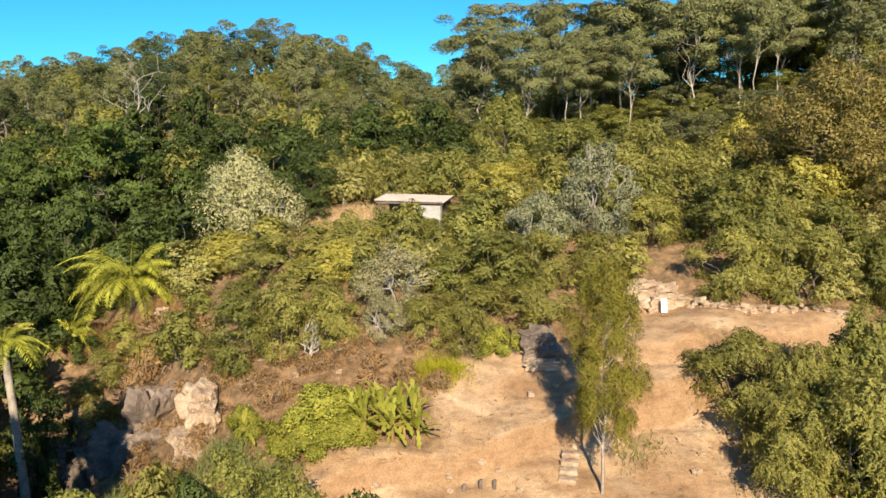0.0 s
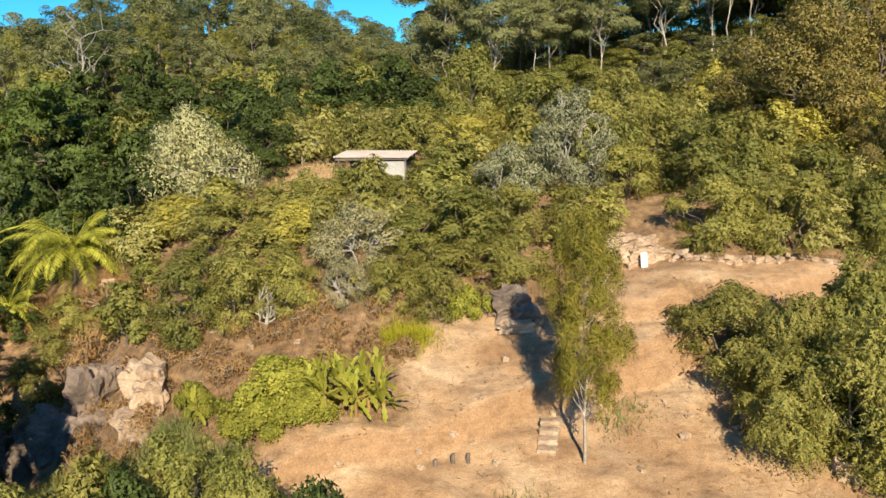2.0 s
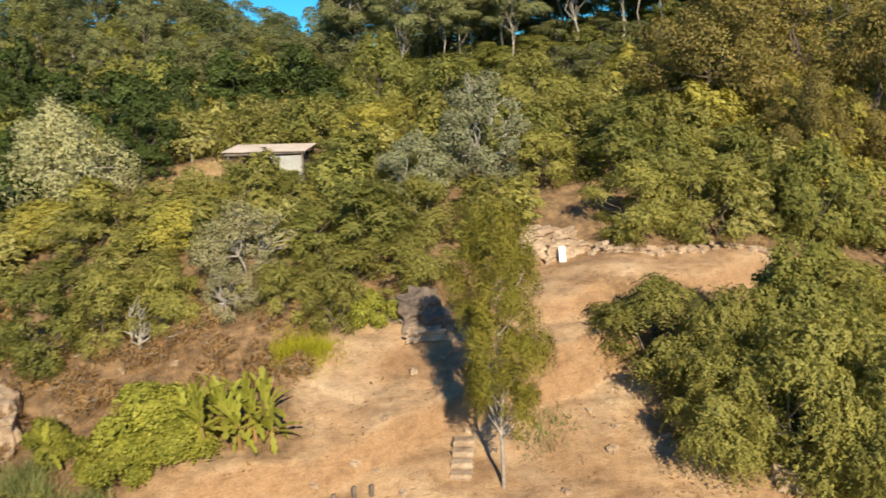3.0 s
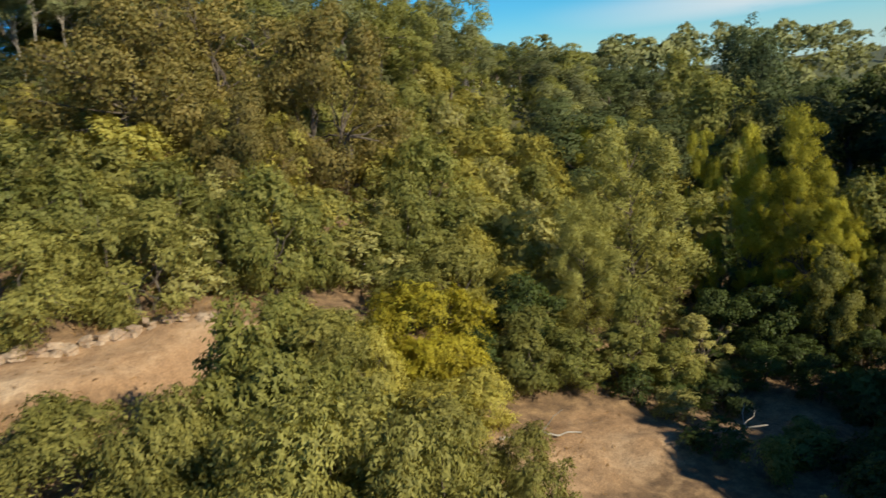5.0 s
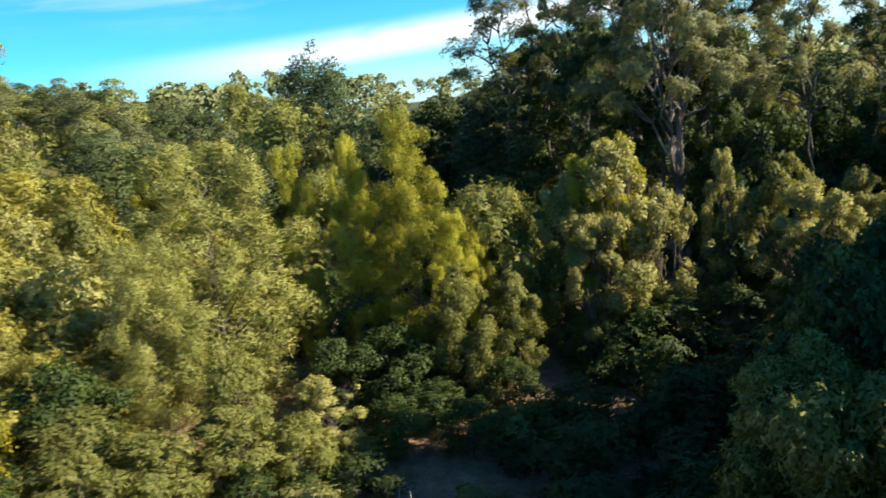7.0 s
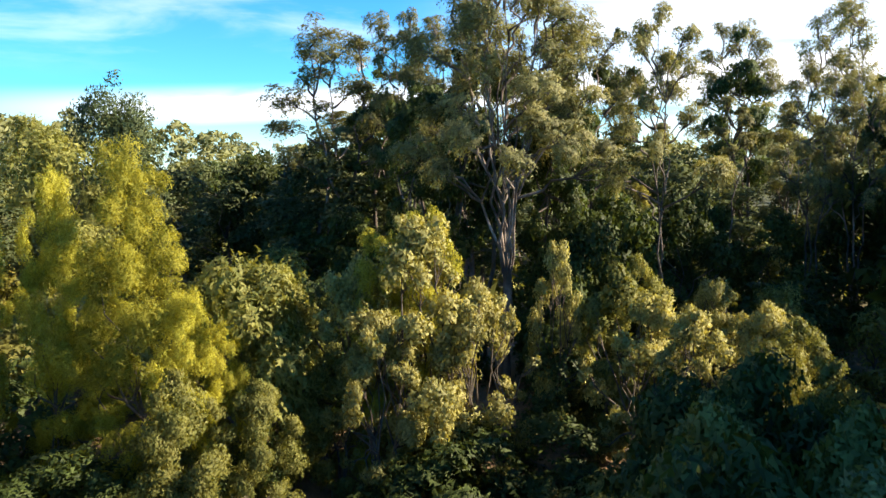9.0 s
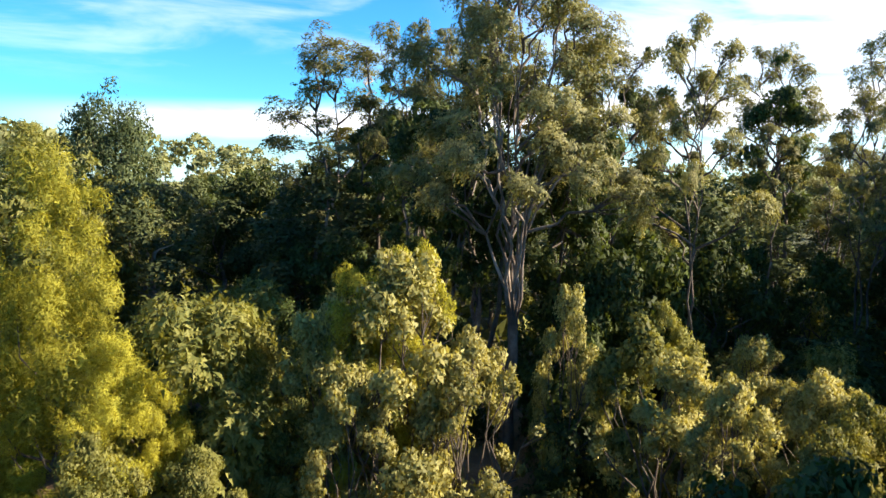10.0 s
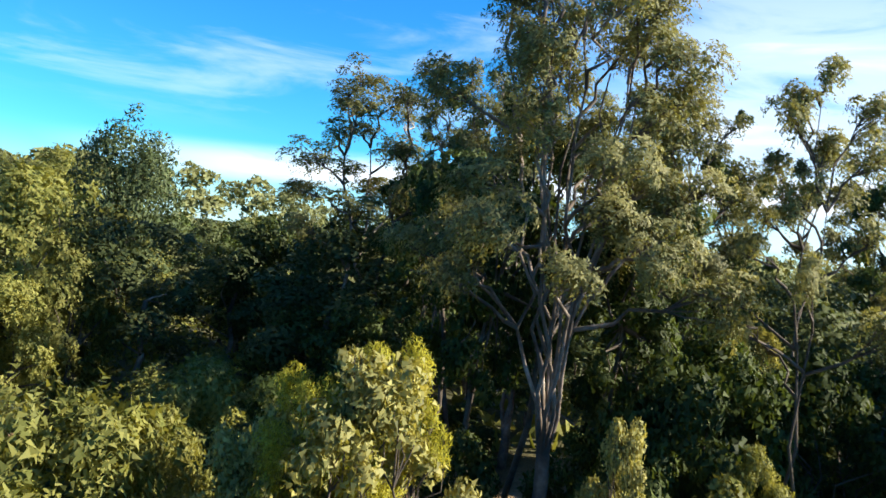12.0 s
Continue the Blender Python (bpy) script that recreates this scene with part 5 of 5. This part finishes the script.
def rock(name, seed, x, y, size, mat, label, turn=0, sink=0.15, category="rock", lift=0.0, **more):
    ob = rock_mesh(name, seed, size, mat, **more)
    ob.matrix_basis = pose(x, y, float(ground(x, y)) - sink * size[2] + lift, 0, 0, turn)
    return tagged(ob, label, category)


rock("boulder", 1, 5.9, 40.4, (2.4, 1.7, 1.8), M_ROCKDARK, "grey weathered sandstone boulder on the bare slope", 8)
rock("rock_slab", 2, 5.9, 39.35, (1.8, 0.9, 0.5), M_PALEROCK, "pale freshly cut sandstone slab beneath the boulder", 5, 0.05)
outcrop = tagged(new("rock_outcrop"), "pale crumbling sandstone outcrop above the upper track", "rock")
outcrop.matrix_basis = pose(13.4, 45.0, float(ground(13.4, 45.0)) - 0.35, 0, 0, 4)
for k, (x, y, z, sx, sy, sz) in enumerate(((-1.2, -0.2, 0.1, 1.5, 1.3, 1.2), (0.1, -0.35, 0.0, 1.6, 1.2, 1.1), (1.2, -0.1, 0.0, 1.3, 1.2, 0.9), (-0.7, 0.35, 0.75, 1.6, 1.3, 1.0), (0.6, 0.3, 0.7, 1.4, 1.2, 0.8))):
    rock_mesh("rock_block", 3 + 11 * k, (sx, sy, sz), M_PALEROCK, outcrop, cuts=8, jag=0.16, layers=0.4).matrix_basis = pose(x, y, z, 0, 0, (-7, 5, 12, 4, -9)[k])
for k, (x, y, sx, sz) in enumerate(((-11.6, 39.4, 1.8, 3.0), (-11.1, 38.0, 1.6, 2.7), (-11.2, 36.8, 1.8, 2.0), (-10.9, 35.7, 1.5, 1.3))):
    rock("cliff_block", 10 + k, x, y, (sx, 2.2, sz), M_PALEROCK, "pale layered sandstone ledge in the low cliff", k * 12, 0.2, lift=-0.6, layers=0.16, jag=0.13)
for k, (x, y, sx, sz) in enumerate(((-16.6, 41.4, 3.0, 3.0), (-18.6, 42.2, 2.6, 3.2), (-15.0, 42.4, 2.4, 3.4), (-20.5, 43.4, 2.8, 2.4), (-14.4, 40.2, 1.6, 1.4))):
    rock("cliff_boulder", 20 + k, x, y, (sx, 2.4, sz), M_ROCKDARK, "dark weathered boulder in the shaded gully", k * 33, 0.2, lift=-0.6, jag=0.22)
for k, (x, y, s) in enumerate(((18.6, 33.1, 1.2), (16.9, 29.6, 1.1), (19.9, 33.4, 0.9), (-17.6, 52.6, 1.0), (-19.5, 51.5, 0.8))):
    rock("pale_rock", 30 + k, x, y, (s, s * 0.8, s * 0.7), M_PALEROCK, "pale sandstone rock half buried in the ground", k * 47)
rock_rng = np.random.default_rng(3)
stone_forms = [rock_mesh("stone", 50 + k, (0.34, 0.26, 0.2), M_PALEROCK, cuts=2, jag=0.2) for k in range(4)]
for k in range(46):
    x, y = rock_rng.uniform(-13, 16), rock_rng.uniform(30.5, 41.5)
    src = stone_forms[k % 4]
    ob = src if k < 4 else copy_thing(src, Matrix())
    s = rock_rng.uniform(0.35, 1.3)
    ob.matrix_basis = pose(x, y, float(ground(x, y)) - 0.03, 0, 0, k * 51) @ Matrix.Diagonal((s, s, s, 1))
    tagged(ob, "loose sandstone lying on the dirt bank", "stone", "stones on the dirt bank")

# dry-stone retaining wall along the upper track
wall = tagged(new("retaining_wall"), "low dry-laid sandstone wall edging the upper dirt track", "wall")
WALL_LINE = ((15.2, 43.9), (18.0, 43.4), (20.6, 43.2), (22.4, 42.9), (24.2, 42.2))
wall_forms = [rock_mesh("stone", 70 + k, (0.5, 0.42, 0.26), M_PALEROCK, wall, cuts=2, jag=0.14) for k in range(5)]
made = 0
for (ax, ay), (bx, by) in zip(WALL_LINE, WALL_LINE[1:]):
    n = int(math.hypot(bx - ax, by - ay) / 0.5)
    for k in range(n):
        q = k / n
        for course in range(3 if (made % 5) else 2):
            x, y = ax + (bx - ax) * q + rock_rng.uniform(-0.15, 0.15), ay + (by - ay) * q + 0.1 * course + rock_rng.uniform(-0.08, 0.08)
            if made < 5:
                ob = wall_forms[made]
            else:
                ob = wall_forms[made % 5].copy()
                scene.collection.objects.link(ob)
            s = rock_rng.uniform(0.5, 1.25)
            ob.matrix_basis = pose(x, y, float(ground(x, y - 0.4)) - 0.1 + course * 0.15, rock_rng.uniform(-14, 14), rock_rng.uniform(-14, 14), rock_rng.uniform(-70, 70)) @ Matrix.Diagonal((s, s, s, 1))
            made += 1

# ---- white board against the outcrop ----
def box_mesh(name, size, mat, parent=None, at=(0, 0, 0), bevel=0.01, turn=(0, 0, 0)):
    bm = bmesh.new()
    bmesh.ops.create_cube(bm, size=1.0, matrix=Matrix.Diagonal((*size, 1)))
    bmesh.ops.bevel(bm, geom=bm.edges[:], offset=min(bevel, min(size) * 0.3), segments=1, affect="EDGES")
    me = bpy.data.meshes.new(name)
    bm.to_mesh(me)
    bm.free()
    me.materials.append(mat)
    ob = new(name, me)
    ob.parent = parent
    ob.matrix_basis = pose(*at, *turn)
    return ob


board = tagged(box_mesh("white_board", (0.36, 0.05, 0.8), M_WHITE), "white painted board leaning against the pale outcrop", "board")
board.matrix_basis = pose(13.5, 43.75, float(ground(13.5, 43.75)) + 0.38, -9, 0, 6)

# ---- rough steps cut in the bank ----
steps = tagged(new("garden_steps"), "four rough sandstone steps cut into the dirt bank", "steps")
steps.matrix_basis = pose(6.0, 32.2, float(ground(6.0, 32.2)) - 0.05, 0, 0, -14)
for k in range(4):
    st = rock_mesh("step", 90 + k, (0.85, 0.5, 0.3), M_PALEROCK, steps, cuts=3, jag=0.06)
    st.matrix_basis = pose(0.02 * k, 0.48 * k, 0.19 * k - 0.04, 0, 0, (-4, 3, -2, 4)[k])

for k, (x, y, h) in enumerate(((2.2, 31.7, 0.42), (2.8, 31.8, 0.36), (1.5, 31.6, 0.3))):
    v, f = tubes([[((0, 0, -0.2), 0.09), ((0.02, 0, h * 0.6), 0.085), ((0.05, 0.02, h), 0.07), ((0.05, 0.02, h + 0.005), 0.002)]], 8)
    ob = mesh_object("wooden_post", v, f, M_TIMBER)
    ob.matrix_basis = pose(x, y, float(ground(x, y)))
    tagged(ob, "short weathered wooden post stub in the dirt bank", "post", "post stubs in the bank")

# ---- the shed ----
def shed():
    root = tagged(new("shed"), "open-fronted shed with a pale skillion tin roof and grey wall", "shed")
    z0 = float(ground(-0.6, 55.8))
    root.matrix_basis = pose(-0.6, 55.8, z0, 0, 0, -14)
    n, w, d = 48, 5.0, 3.2
    v = []
    for lay in (0, -0.02):
        for j in (0, 1):
            for i in range(n + 1):
                x = -w / 2 + w * i / n
                v.append((x, (j - 0.5) * d, 2.35 - 0.16 * (1 - j) - 0.02 * x + 0.025 * math.cos(i * math.pi) + lay))
    f = []
    m = n + 1
    for i in range(n):
        f += [(i, i + 1, m + i + 1, m + i), (2 * m + i, 3 * m + i, 3 * m + i + 1, 2 * m + i + 1), (i, 2 * m + i, 2 * m + i + 1, i + 1), (m + i, m + i + 1, 3 * m + i + 1, 3 * m + i)]
    mesh_object("roof", v, f, M_TIN, root)
    for x, y in ((-2.2, -1.35), (0.2, -1.35), (2.2, -1.35), (-2.2, 1.35), (0.2, 1.35), (2.2, 1.35)):
        box_mesh("post", (0.11, 0.11, 2.4), M_TIMBER, root, (x, y, 0.95 + 0.04 * (y > 0)))
    for y, z in ((-1.35, 2.06), (1.35, 2.2)):
        box_mesh("beam", (4.8, 0.07, 0.14), M_TIMBER, root, (0, y + 0.09 * (1 if y > 0 else -1), z))
    box_mesh("wall_panel", (1.9, 0.03, 1.95), M_WALLGREY, root, (1.2, -1.27, 0.9))
    box_mesh("wall_panel", (0.03, 2.5, 1.9), M_TIMBER, root, (2.14, 0, 0.85))
    for k in range(14):
        box_mesh("wall_board", (0.3, 0.025, 1.95), M_TIMBER, root, (-2.05 + 0.32 * k, 1.42, 0.95), 0.004)
    return root


shed()

# ---- palms, bananas, reeds ----
def frond_mesh(name, seed, length, mat, leaflets=26, arch=0.55, leaflet=0.55, parent=None):
    """One arching frond with drooping leaflets on both sides of its rib."""
    rng = np.random.default_rng(seed)
    s = np.linspace(0, 1, 9)
    rib = np.stack([length * (s - 0.18 * s ** 3), np.zeros(9), length * (0.5 * s - arch * 1.35 * s ** 2.2)], -1)
    tv, tf = tubes([[(p, 0.03 * (1 - 0.85 * q)) for p, q in zip(rib, s)]], 4)
    q = np.repeat(np.linspace(0.12, 1.0, leaflets), 2)
    side = np.tile([1.0, -1.0], leaflets)
    base = np.stack([np.interp(q, s, rib[:, k]) for k in range(3)], -1)
    ln = leaflet * (np.sin(np.pi * (0.12 + 0.84 * q)) ** 0.6) * rng.uniform(0.85, 1.1, len(q))
    a = np.stack([0.55 * np.ones(len(q)), side, -0.45 - 0.3 * rng.random(len(q))], -1)
    a = unit(a)
    n = np.stack([np.zeros(len(q)), -side * 0.4, np.ones(len(q))], -1)
    lv, lf = leaf_quads(base + a * ln[:, None] * 0.5, a, n, ln, 0.085, 0.18)
    return mesh_object(name, np.concatenate([tv, lv]), np.concatenate([tf, lf + len(tv)]), mat, parent)


def palm(x, y, trunk_h, spread, fronds, label, seed, lean=(0, 0), mat=None, trunk_r=0.14):
    rng = np.random.default_rng(seed)
    root = tagged(new("palm_tree"), label, "palm")
    root.matrix_basis = pose(x, y, float(ground(x, y)))
    top = np.array([lean[0], lean[1], trunk_h])
    path = []
    for q in np.linspace(0, 1, 14):
        path.append((np.array([lean[0] * q ** 1.5, lean[1] * q ** 1.5, -0.4 + (trunk_h + 0.4) * q]), trunk_r * (1.25 - 0.4 * q) * (1.06 if int(q * 13) % 2 else 0.96)))
    v, f = tubes([path], 9)
    mesh_object("trunk", v, f, M_PALMTRUNK, root, True)
    forms = [frond_mesh("frond", seed + k, spread, mat or M_PALM, int(26 + 7 * max(0, spread - 2.4)), leaflet=max(0.55, 0.16 * spread), parent=root, arch=(0.45, 0.72, 0.95)[k]) for k in range(3)]
    for k in range(fronds):
        ob = forms[k] if k < 3 else forms[k % 3].copy()
        if k >= 3:
            scene.collection.objects.link(ob)
        up = -62 + 78 * (k / fronds) + rng.uniform(-8, 8)
        ob.matrix_basis = pose(*top) @ pose(0, 0, 0, 0, 0, k * 137.5) @ pose(0, 0, 0, 0, up * 0.62, 0) @ Matrix.Diagonal((rng.uniform(0.85, 1.1),) * 3 + (1,))
    return root


palm(-20.4, 55.0, 2.0, 5.6, 40, "young palm with sunlit yellow-green arching fronds", 301)
palm(-20.4, 38.6, 9.6, 2.3, 17, "palm with a slender pale trunk and drooping fronds", 311, (-0.6, 0.4), trunk_r=0.2)
palm(-23.5, 52.0, 0.9, 2.2, 12, "low palm with yellowing fronds beside dry grass", 321)
palm(58.0, 7.2, 0.6, 2.4, 16, "low dark green palm at the edge of the wood", 331, mat=M_DEEP)
palm(60.8, 5.0, 0.5, 2.2, 14, "low dark green palm among the undergrowth", 341, mat=M_DEEP)


def banana_leaf(seed, length, width, parent):
    rng = np.random.default_rng(seed)
    n = 12
    vs, fs = [], []
    for i in range(n):
        q = i / (n - 1)
        w = width * math.sin(math.pi * min(0.98, 0.08 + 0.9 * q)) ** 0.6 * 0.5 * (rng.uniform(0.35, 0.6) if i % 3 == 2 else rng.uniform(0.85, 1.1))
        c = (length * (0.1 * q + 0.24 * q * q), 0, length * (q - 0.16 * q ** 3))
        for s, dz in ((-1, 0.1), (0, 0), (1, 0.1)):
            vs.append((c[0] - dz * 0.6 * w, s * w + rng.uniform(-0.02, 0.02), c[2] + dz * w * 3))
        if i:
            b = 3 * i
            fs += [(b - 3, b - 2, b + 1, b), (b - 2, b - 1, b + 2, b + 1)]
    return mesh_object("leaf", vs, fs, M_BANANA, parent)


def banana(x, y, height, seed, dead=0):
    rng = np.random.default_rng(seed)
    root = tagged(new("banana_plant"), "banana plant with upright torn yellow-green leaves on dry ground", "plant", "banana plants on the bank")
    root.matrix_basis = pose(x, y, float(ground(x, y)), 0, 0, rng.uniform(0, 360))
    v, f = tubes([[((0, 0, -0.2), 0.09), ((0, 0, height * 0.25), 0.07), ((0.03, 0, height * 0.5), 0.04)]], 7)
    mesh_object("stem", v, f, M_STRAW, root, True)
    forms = [banana_leaf(seed + k, height * 0.68, height * 0.15, root) for k in range(2)]
    for k in range(14):
        ob = forms[k] if k < 2 else forms[k % 2].copy()
        if k >= 2:
            scene.collection.objects.link(ob)
        ob.matrix_basis = pose(0, 0, height * 0.38, 0, (-22, -8, 10, -18, 38, 2, 70, 20, 95, 130, 150, -12, 26, 55)[k] + rng.uniform(-9, 9), k * 137.5 + rng.uniform(-20, 20)) @ Matrix.Diagonal((rng.uniform(0.7, 1.1),) * 3 + (1,))
    return root


for k, (x, y, h) in enumerate(((-3.3, 33.9, 1.9), (-2.7, 33.2, 2.1), (-2.0, 33.7, 2.2), (-1.5, 33.1, 2.0), (-1.0, 33.6, 2.3), (-2.3, 34.4, 2.1), (-1.2, 34.3, 2.2), (-8.3, 35.0, 1.7), (-0.4, 33.2, 2.0), (-3.0, 34.6, 1.9), (-0.6, 34.0, 2.4))):
    banana(x, y, h, 400 + k * 5)


def blades(rng, n, x, y, spread, height, width, lean=0.35):
    """Grass or reed blades rooted on the ground about a point."""
    px, py = x + rng.normal(size=n) * spread, y + rng.normal(size=n) * spread
    pz = ground(px, py)
    a = rng.normal(size=(n, 3)) * lean + np.array([0, 0, 1.0])
    ln = height * rng.uniform(0.5, 1.1, n)
    c = np.stack([px, py, pz], -1) + unit(a) * ln[:, None] * 0.4
    return leaf_tris(c, a, rng.normal(size=(n, 3)), ln, width)


reed_rng = np.random.default_rng(61)
reed_v, reed_f, reed_n = [], [], 0
for x, y in ((-15.5, 35.2), (-14.4, 34.2), (-13.2, 33.6), (-12.2, 32.8), (-9.2, 34.4), (-17.0, 36.0), (-13.6, 32.4), (-8.4, 33.0), (-10.6, 32.6), (-6.6, 32.0), (9.4, 33.8), (10.0, 34.6), (4.4, 29.0), (5.4, 28.8), (-18.2, 35.6), (-16.0, 34.0)):
    v, f = blades(reed_rng, 420 if x < 0 else 150, x, y, 0.5, 1.0 if x < 0 else 0.4, 0.04)
    reed_v.append(v)
    reed_f.append(f + reed_n)
    reed_n += len(v)
tagged(mesh_object("reeds", np.concatenate(reed_v), np.concatenate(reed_f), M_REED), "long grey-green reeds along the foot of the bank", "reeds", kind="stuff")
v, f = blades(reed_rng, 2600, 0.7, 38.6, 0.62, 0.55, 0.035, 0.6)
tagged(mesh_object("grass_tuft", v, f, M_LIMEGRASS), "bright lime-green soft grass mound on dry ground", "grass")

for x, y in ((-21.8, 52.6), (-19.2, 52.2), (-20.4, 51.4), (-22.6, 51.6), (-18.0, 53.6), (-17.2, 51.8), (-19.6, 49.8), (-16.0, 50.4)):
    v, f = blades(reed_rng, 520, x, y, 0.55, 0.95, 0.035, 0.55)
    tagged(mesh_object("dry_grass_tuft", v, f, M_STRAW), "tall tuft of dry straw-coloured grass below the palm", "grass", "dry grass tufts below the palm")

# ---- dead wood ----
def branch_object(name, seed, p0, p1, r, label, category, forks=3):
    rng = np.random.default_rng(seed)
    main = limb(rng, p0, p1, r, r * 0.4, 7, 0.04)
    paths = [main]
    size = np.linalg.norm(np.array(p1) - np.array(p0))
    for k in range(forks):
        start = main[2 + k % 4][0]
        paths.append(limb(rng, start, start + unit(rng.normal(size=3) + np.array([0.4, 0.2, 0.5])) * size * 0.35, r * 0.45, r * 0.12, 4, 0.08))
    v, f = tubes(paths, 6)
    return tagged(mesh_object(name, v, f, M_GREYTWIG, None, True), label, category)


def on_ground(x, y, lift):
    return (x, y, float(ground(x, y)) + lift)


branch_object("fallen_branch", 71, on_ground(33.6, 28.4, 0.1), on_ground(36.2, 27.0, 0.35), 0.07, "bleached fallen branch lying on the track", "branch")
branch_object("fallen_branch", 72, on_ground(27.4, 32.4, 0.1), on_ground(30.4, 31.2, 0.12), 0.06, "pale fallen branch lying by the track", "branch")
branch_object("fallen_branch", 73, on_ground(-9.0, 41.6, 0.08), on_ground(-6.4, 41.2, 0.12), 0.04, "dry fallen branch lying on the bank", "branch")


def dead_tree(x, y, height, seed, spread):
    rng = np.random.default_rng(seed)
    z = float(ground(x, y))
    paths = [limb(rng, (x, y, z - 0.3), (x + 0.3, y, z + height * 0.6), 0.13, 0.08, 6, 0.03)]
    for k in range(9):
        start = paths[0][2 + k % 4][0]
        a = k * 2.4
        end = start + np.array([math.cos(a) * spread, math.sin(a) * spread * 0.6, height * rng.uniform(0.2, 0.45)])
        main = limb(rng, start, end, 0.06, 0.02, 6, 0.09)
        paths.append(main)
        for j in range(3):
            s = main[2 + j][0]
            paths.append(limb(rng, s, s + rng.normal(size=3) * spread * 0.3 + np.array([0, 0, 0.5]), 0.025, 0.008, 4, 0.1))
    v, f = tubes(paths, 5)
    tagged(mesh_object("dead_tree", v, f, M_GREYTWIG, None, True), "bleached leafless dead tree among green woods", "tree")


dead_tree(-48.0, 88.0, 12.0, 81, 3.0)
dead_tree(-32.0, 92.0, 11.5, 82, 3.2)
dead_tree(12.5, 55.0, 5.0, 83, 1.6)
dead_tree(-6.2, 40.6, 2.2, 84, 0.55)

# ---- dry grass and litter on the banks ----
def dry_grass():
    rng = np.random.default_rng(91)
    n = 42000
    x, y = rng.uniform(-17, 27, n), rng.uniform(28.5, 45, n)
    clump = np.sin(x * 1.7 + 2 * np.sin(y * 0.9)) * np.sin(y * 1.9 + 1.5 * np.sin(x * 0.7))
    keep = rng.random(n) < np.clip(0.85 - 1.6 * bare(x, y) + 0.5 * clump, 0.01, 1)
    x, y = x[keep], y[keep]
    a = rng.normal(size=(len(x), 3)) * 0.7 + np.array([0, 0, 0.8])
    ln = rng.uniform(0.12, 0.5, len(x))
    c = np.stack([x, y, ground(x, y) + 0.02], -1) + unit(a) * ln[:, None] * 0.35
    v, f = leaf_tris(c, a, rng.normal(size=(len(x), 3)), ln, 0.035)
    tagged(mesh_object("dry_grass", v, f, M_STRAW), "dry straw-coloured grass and twigs on the earth banks", "grass", kind="stuff")



def bank_litter():
    """Fallen twigs, bark and leaves strewn over the bare dirt."""
    rng = np.random.default_rng(93)
    n = 5000
    x, y = rng.uniform(-12, 36, n), rng.uniform(28.5, 46, n)
    patch = np.sin(x * 0.9 + 1.3 * np.sin(y * 1.1)) * np.sin(y * 1.3 + x * 0.4)
    keep = (bare(x, y) > 0.1) & (rng.random(n) < 0.35 + 0.5 * patch)
    x, y = x[keep], y[keep]
    a = rng.normal(size=(len(x), 3)) * np.array([1, 1, 0.12])
    ln = rng.uniform(0.08, 0.36, len(x))
    c = np.stack([x, y, ground(x, y) + 0.05], -1)
    v, f = leaf_tris(c, a, rng.normal(size=(len(x), 3)) * 0.2 + np.array([0, 0, 1.0]), ln, rng.uniform(0.03, 0.09, len(x)))
    tagged(mesh_object("bank_litter", v, f, M_STRAW), "brown twigs and dead leaves strewn over bare dirt", "leaf litter", kind="stuff")



def clearing_grass():
    """Short pale straw over the clearing beside the shed."""
    rng = np.random.default_rng(95)
    n = 9000
    x, y = rng.uniform(-11, 1, n), rng.uniform(53, 63, n)
    keep = (bare(x, y) > 0.3) & ~((np.abs(x + 0.6) < 2.8) & (np.abs(y - 55.8) < 2.0))
    x, y = x[keep], y[keep]
    a = rng.normal(size=(len(x), 3)) * 0.7 + np.array([0, 0, 0.7])
    ln = rng.uniform(0.1, 0.4, len(x))
    c = np.stack([x, y, ground(x, y) + 0.02], -1) + unit(a) * ln[:, None] * 0.35
    v, f = leaf_tris(c, a, rng.normal(size=(len(x), 3)), ln, 0.05)
    tagged(mesh_object("clearing_grass", v, f, M_STRAWPALE), "short pale straw grass on the clearing by the shed", "grass", kind="stuff")


dry_grass()
clearing_grass()
bank_litter()
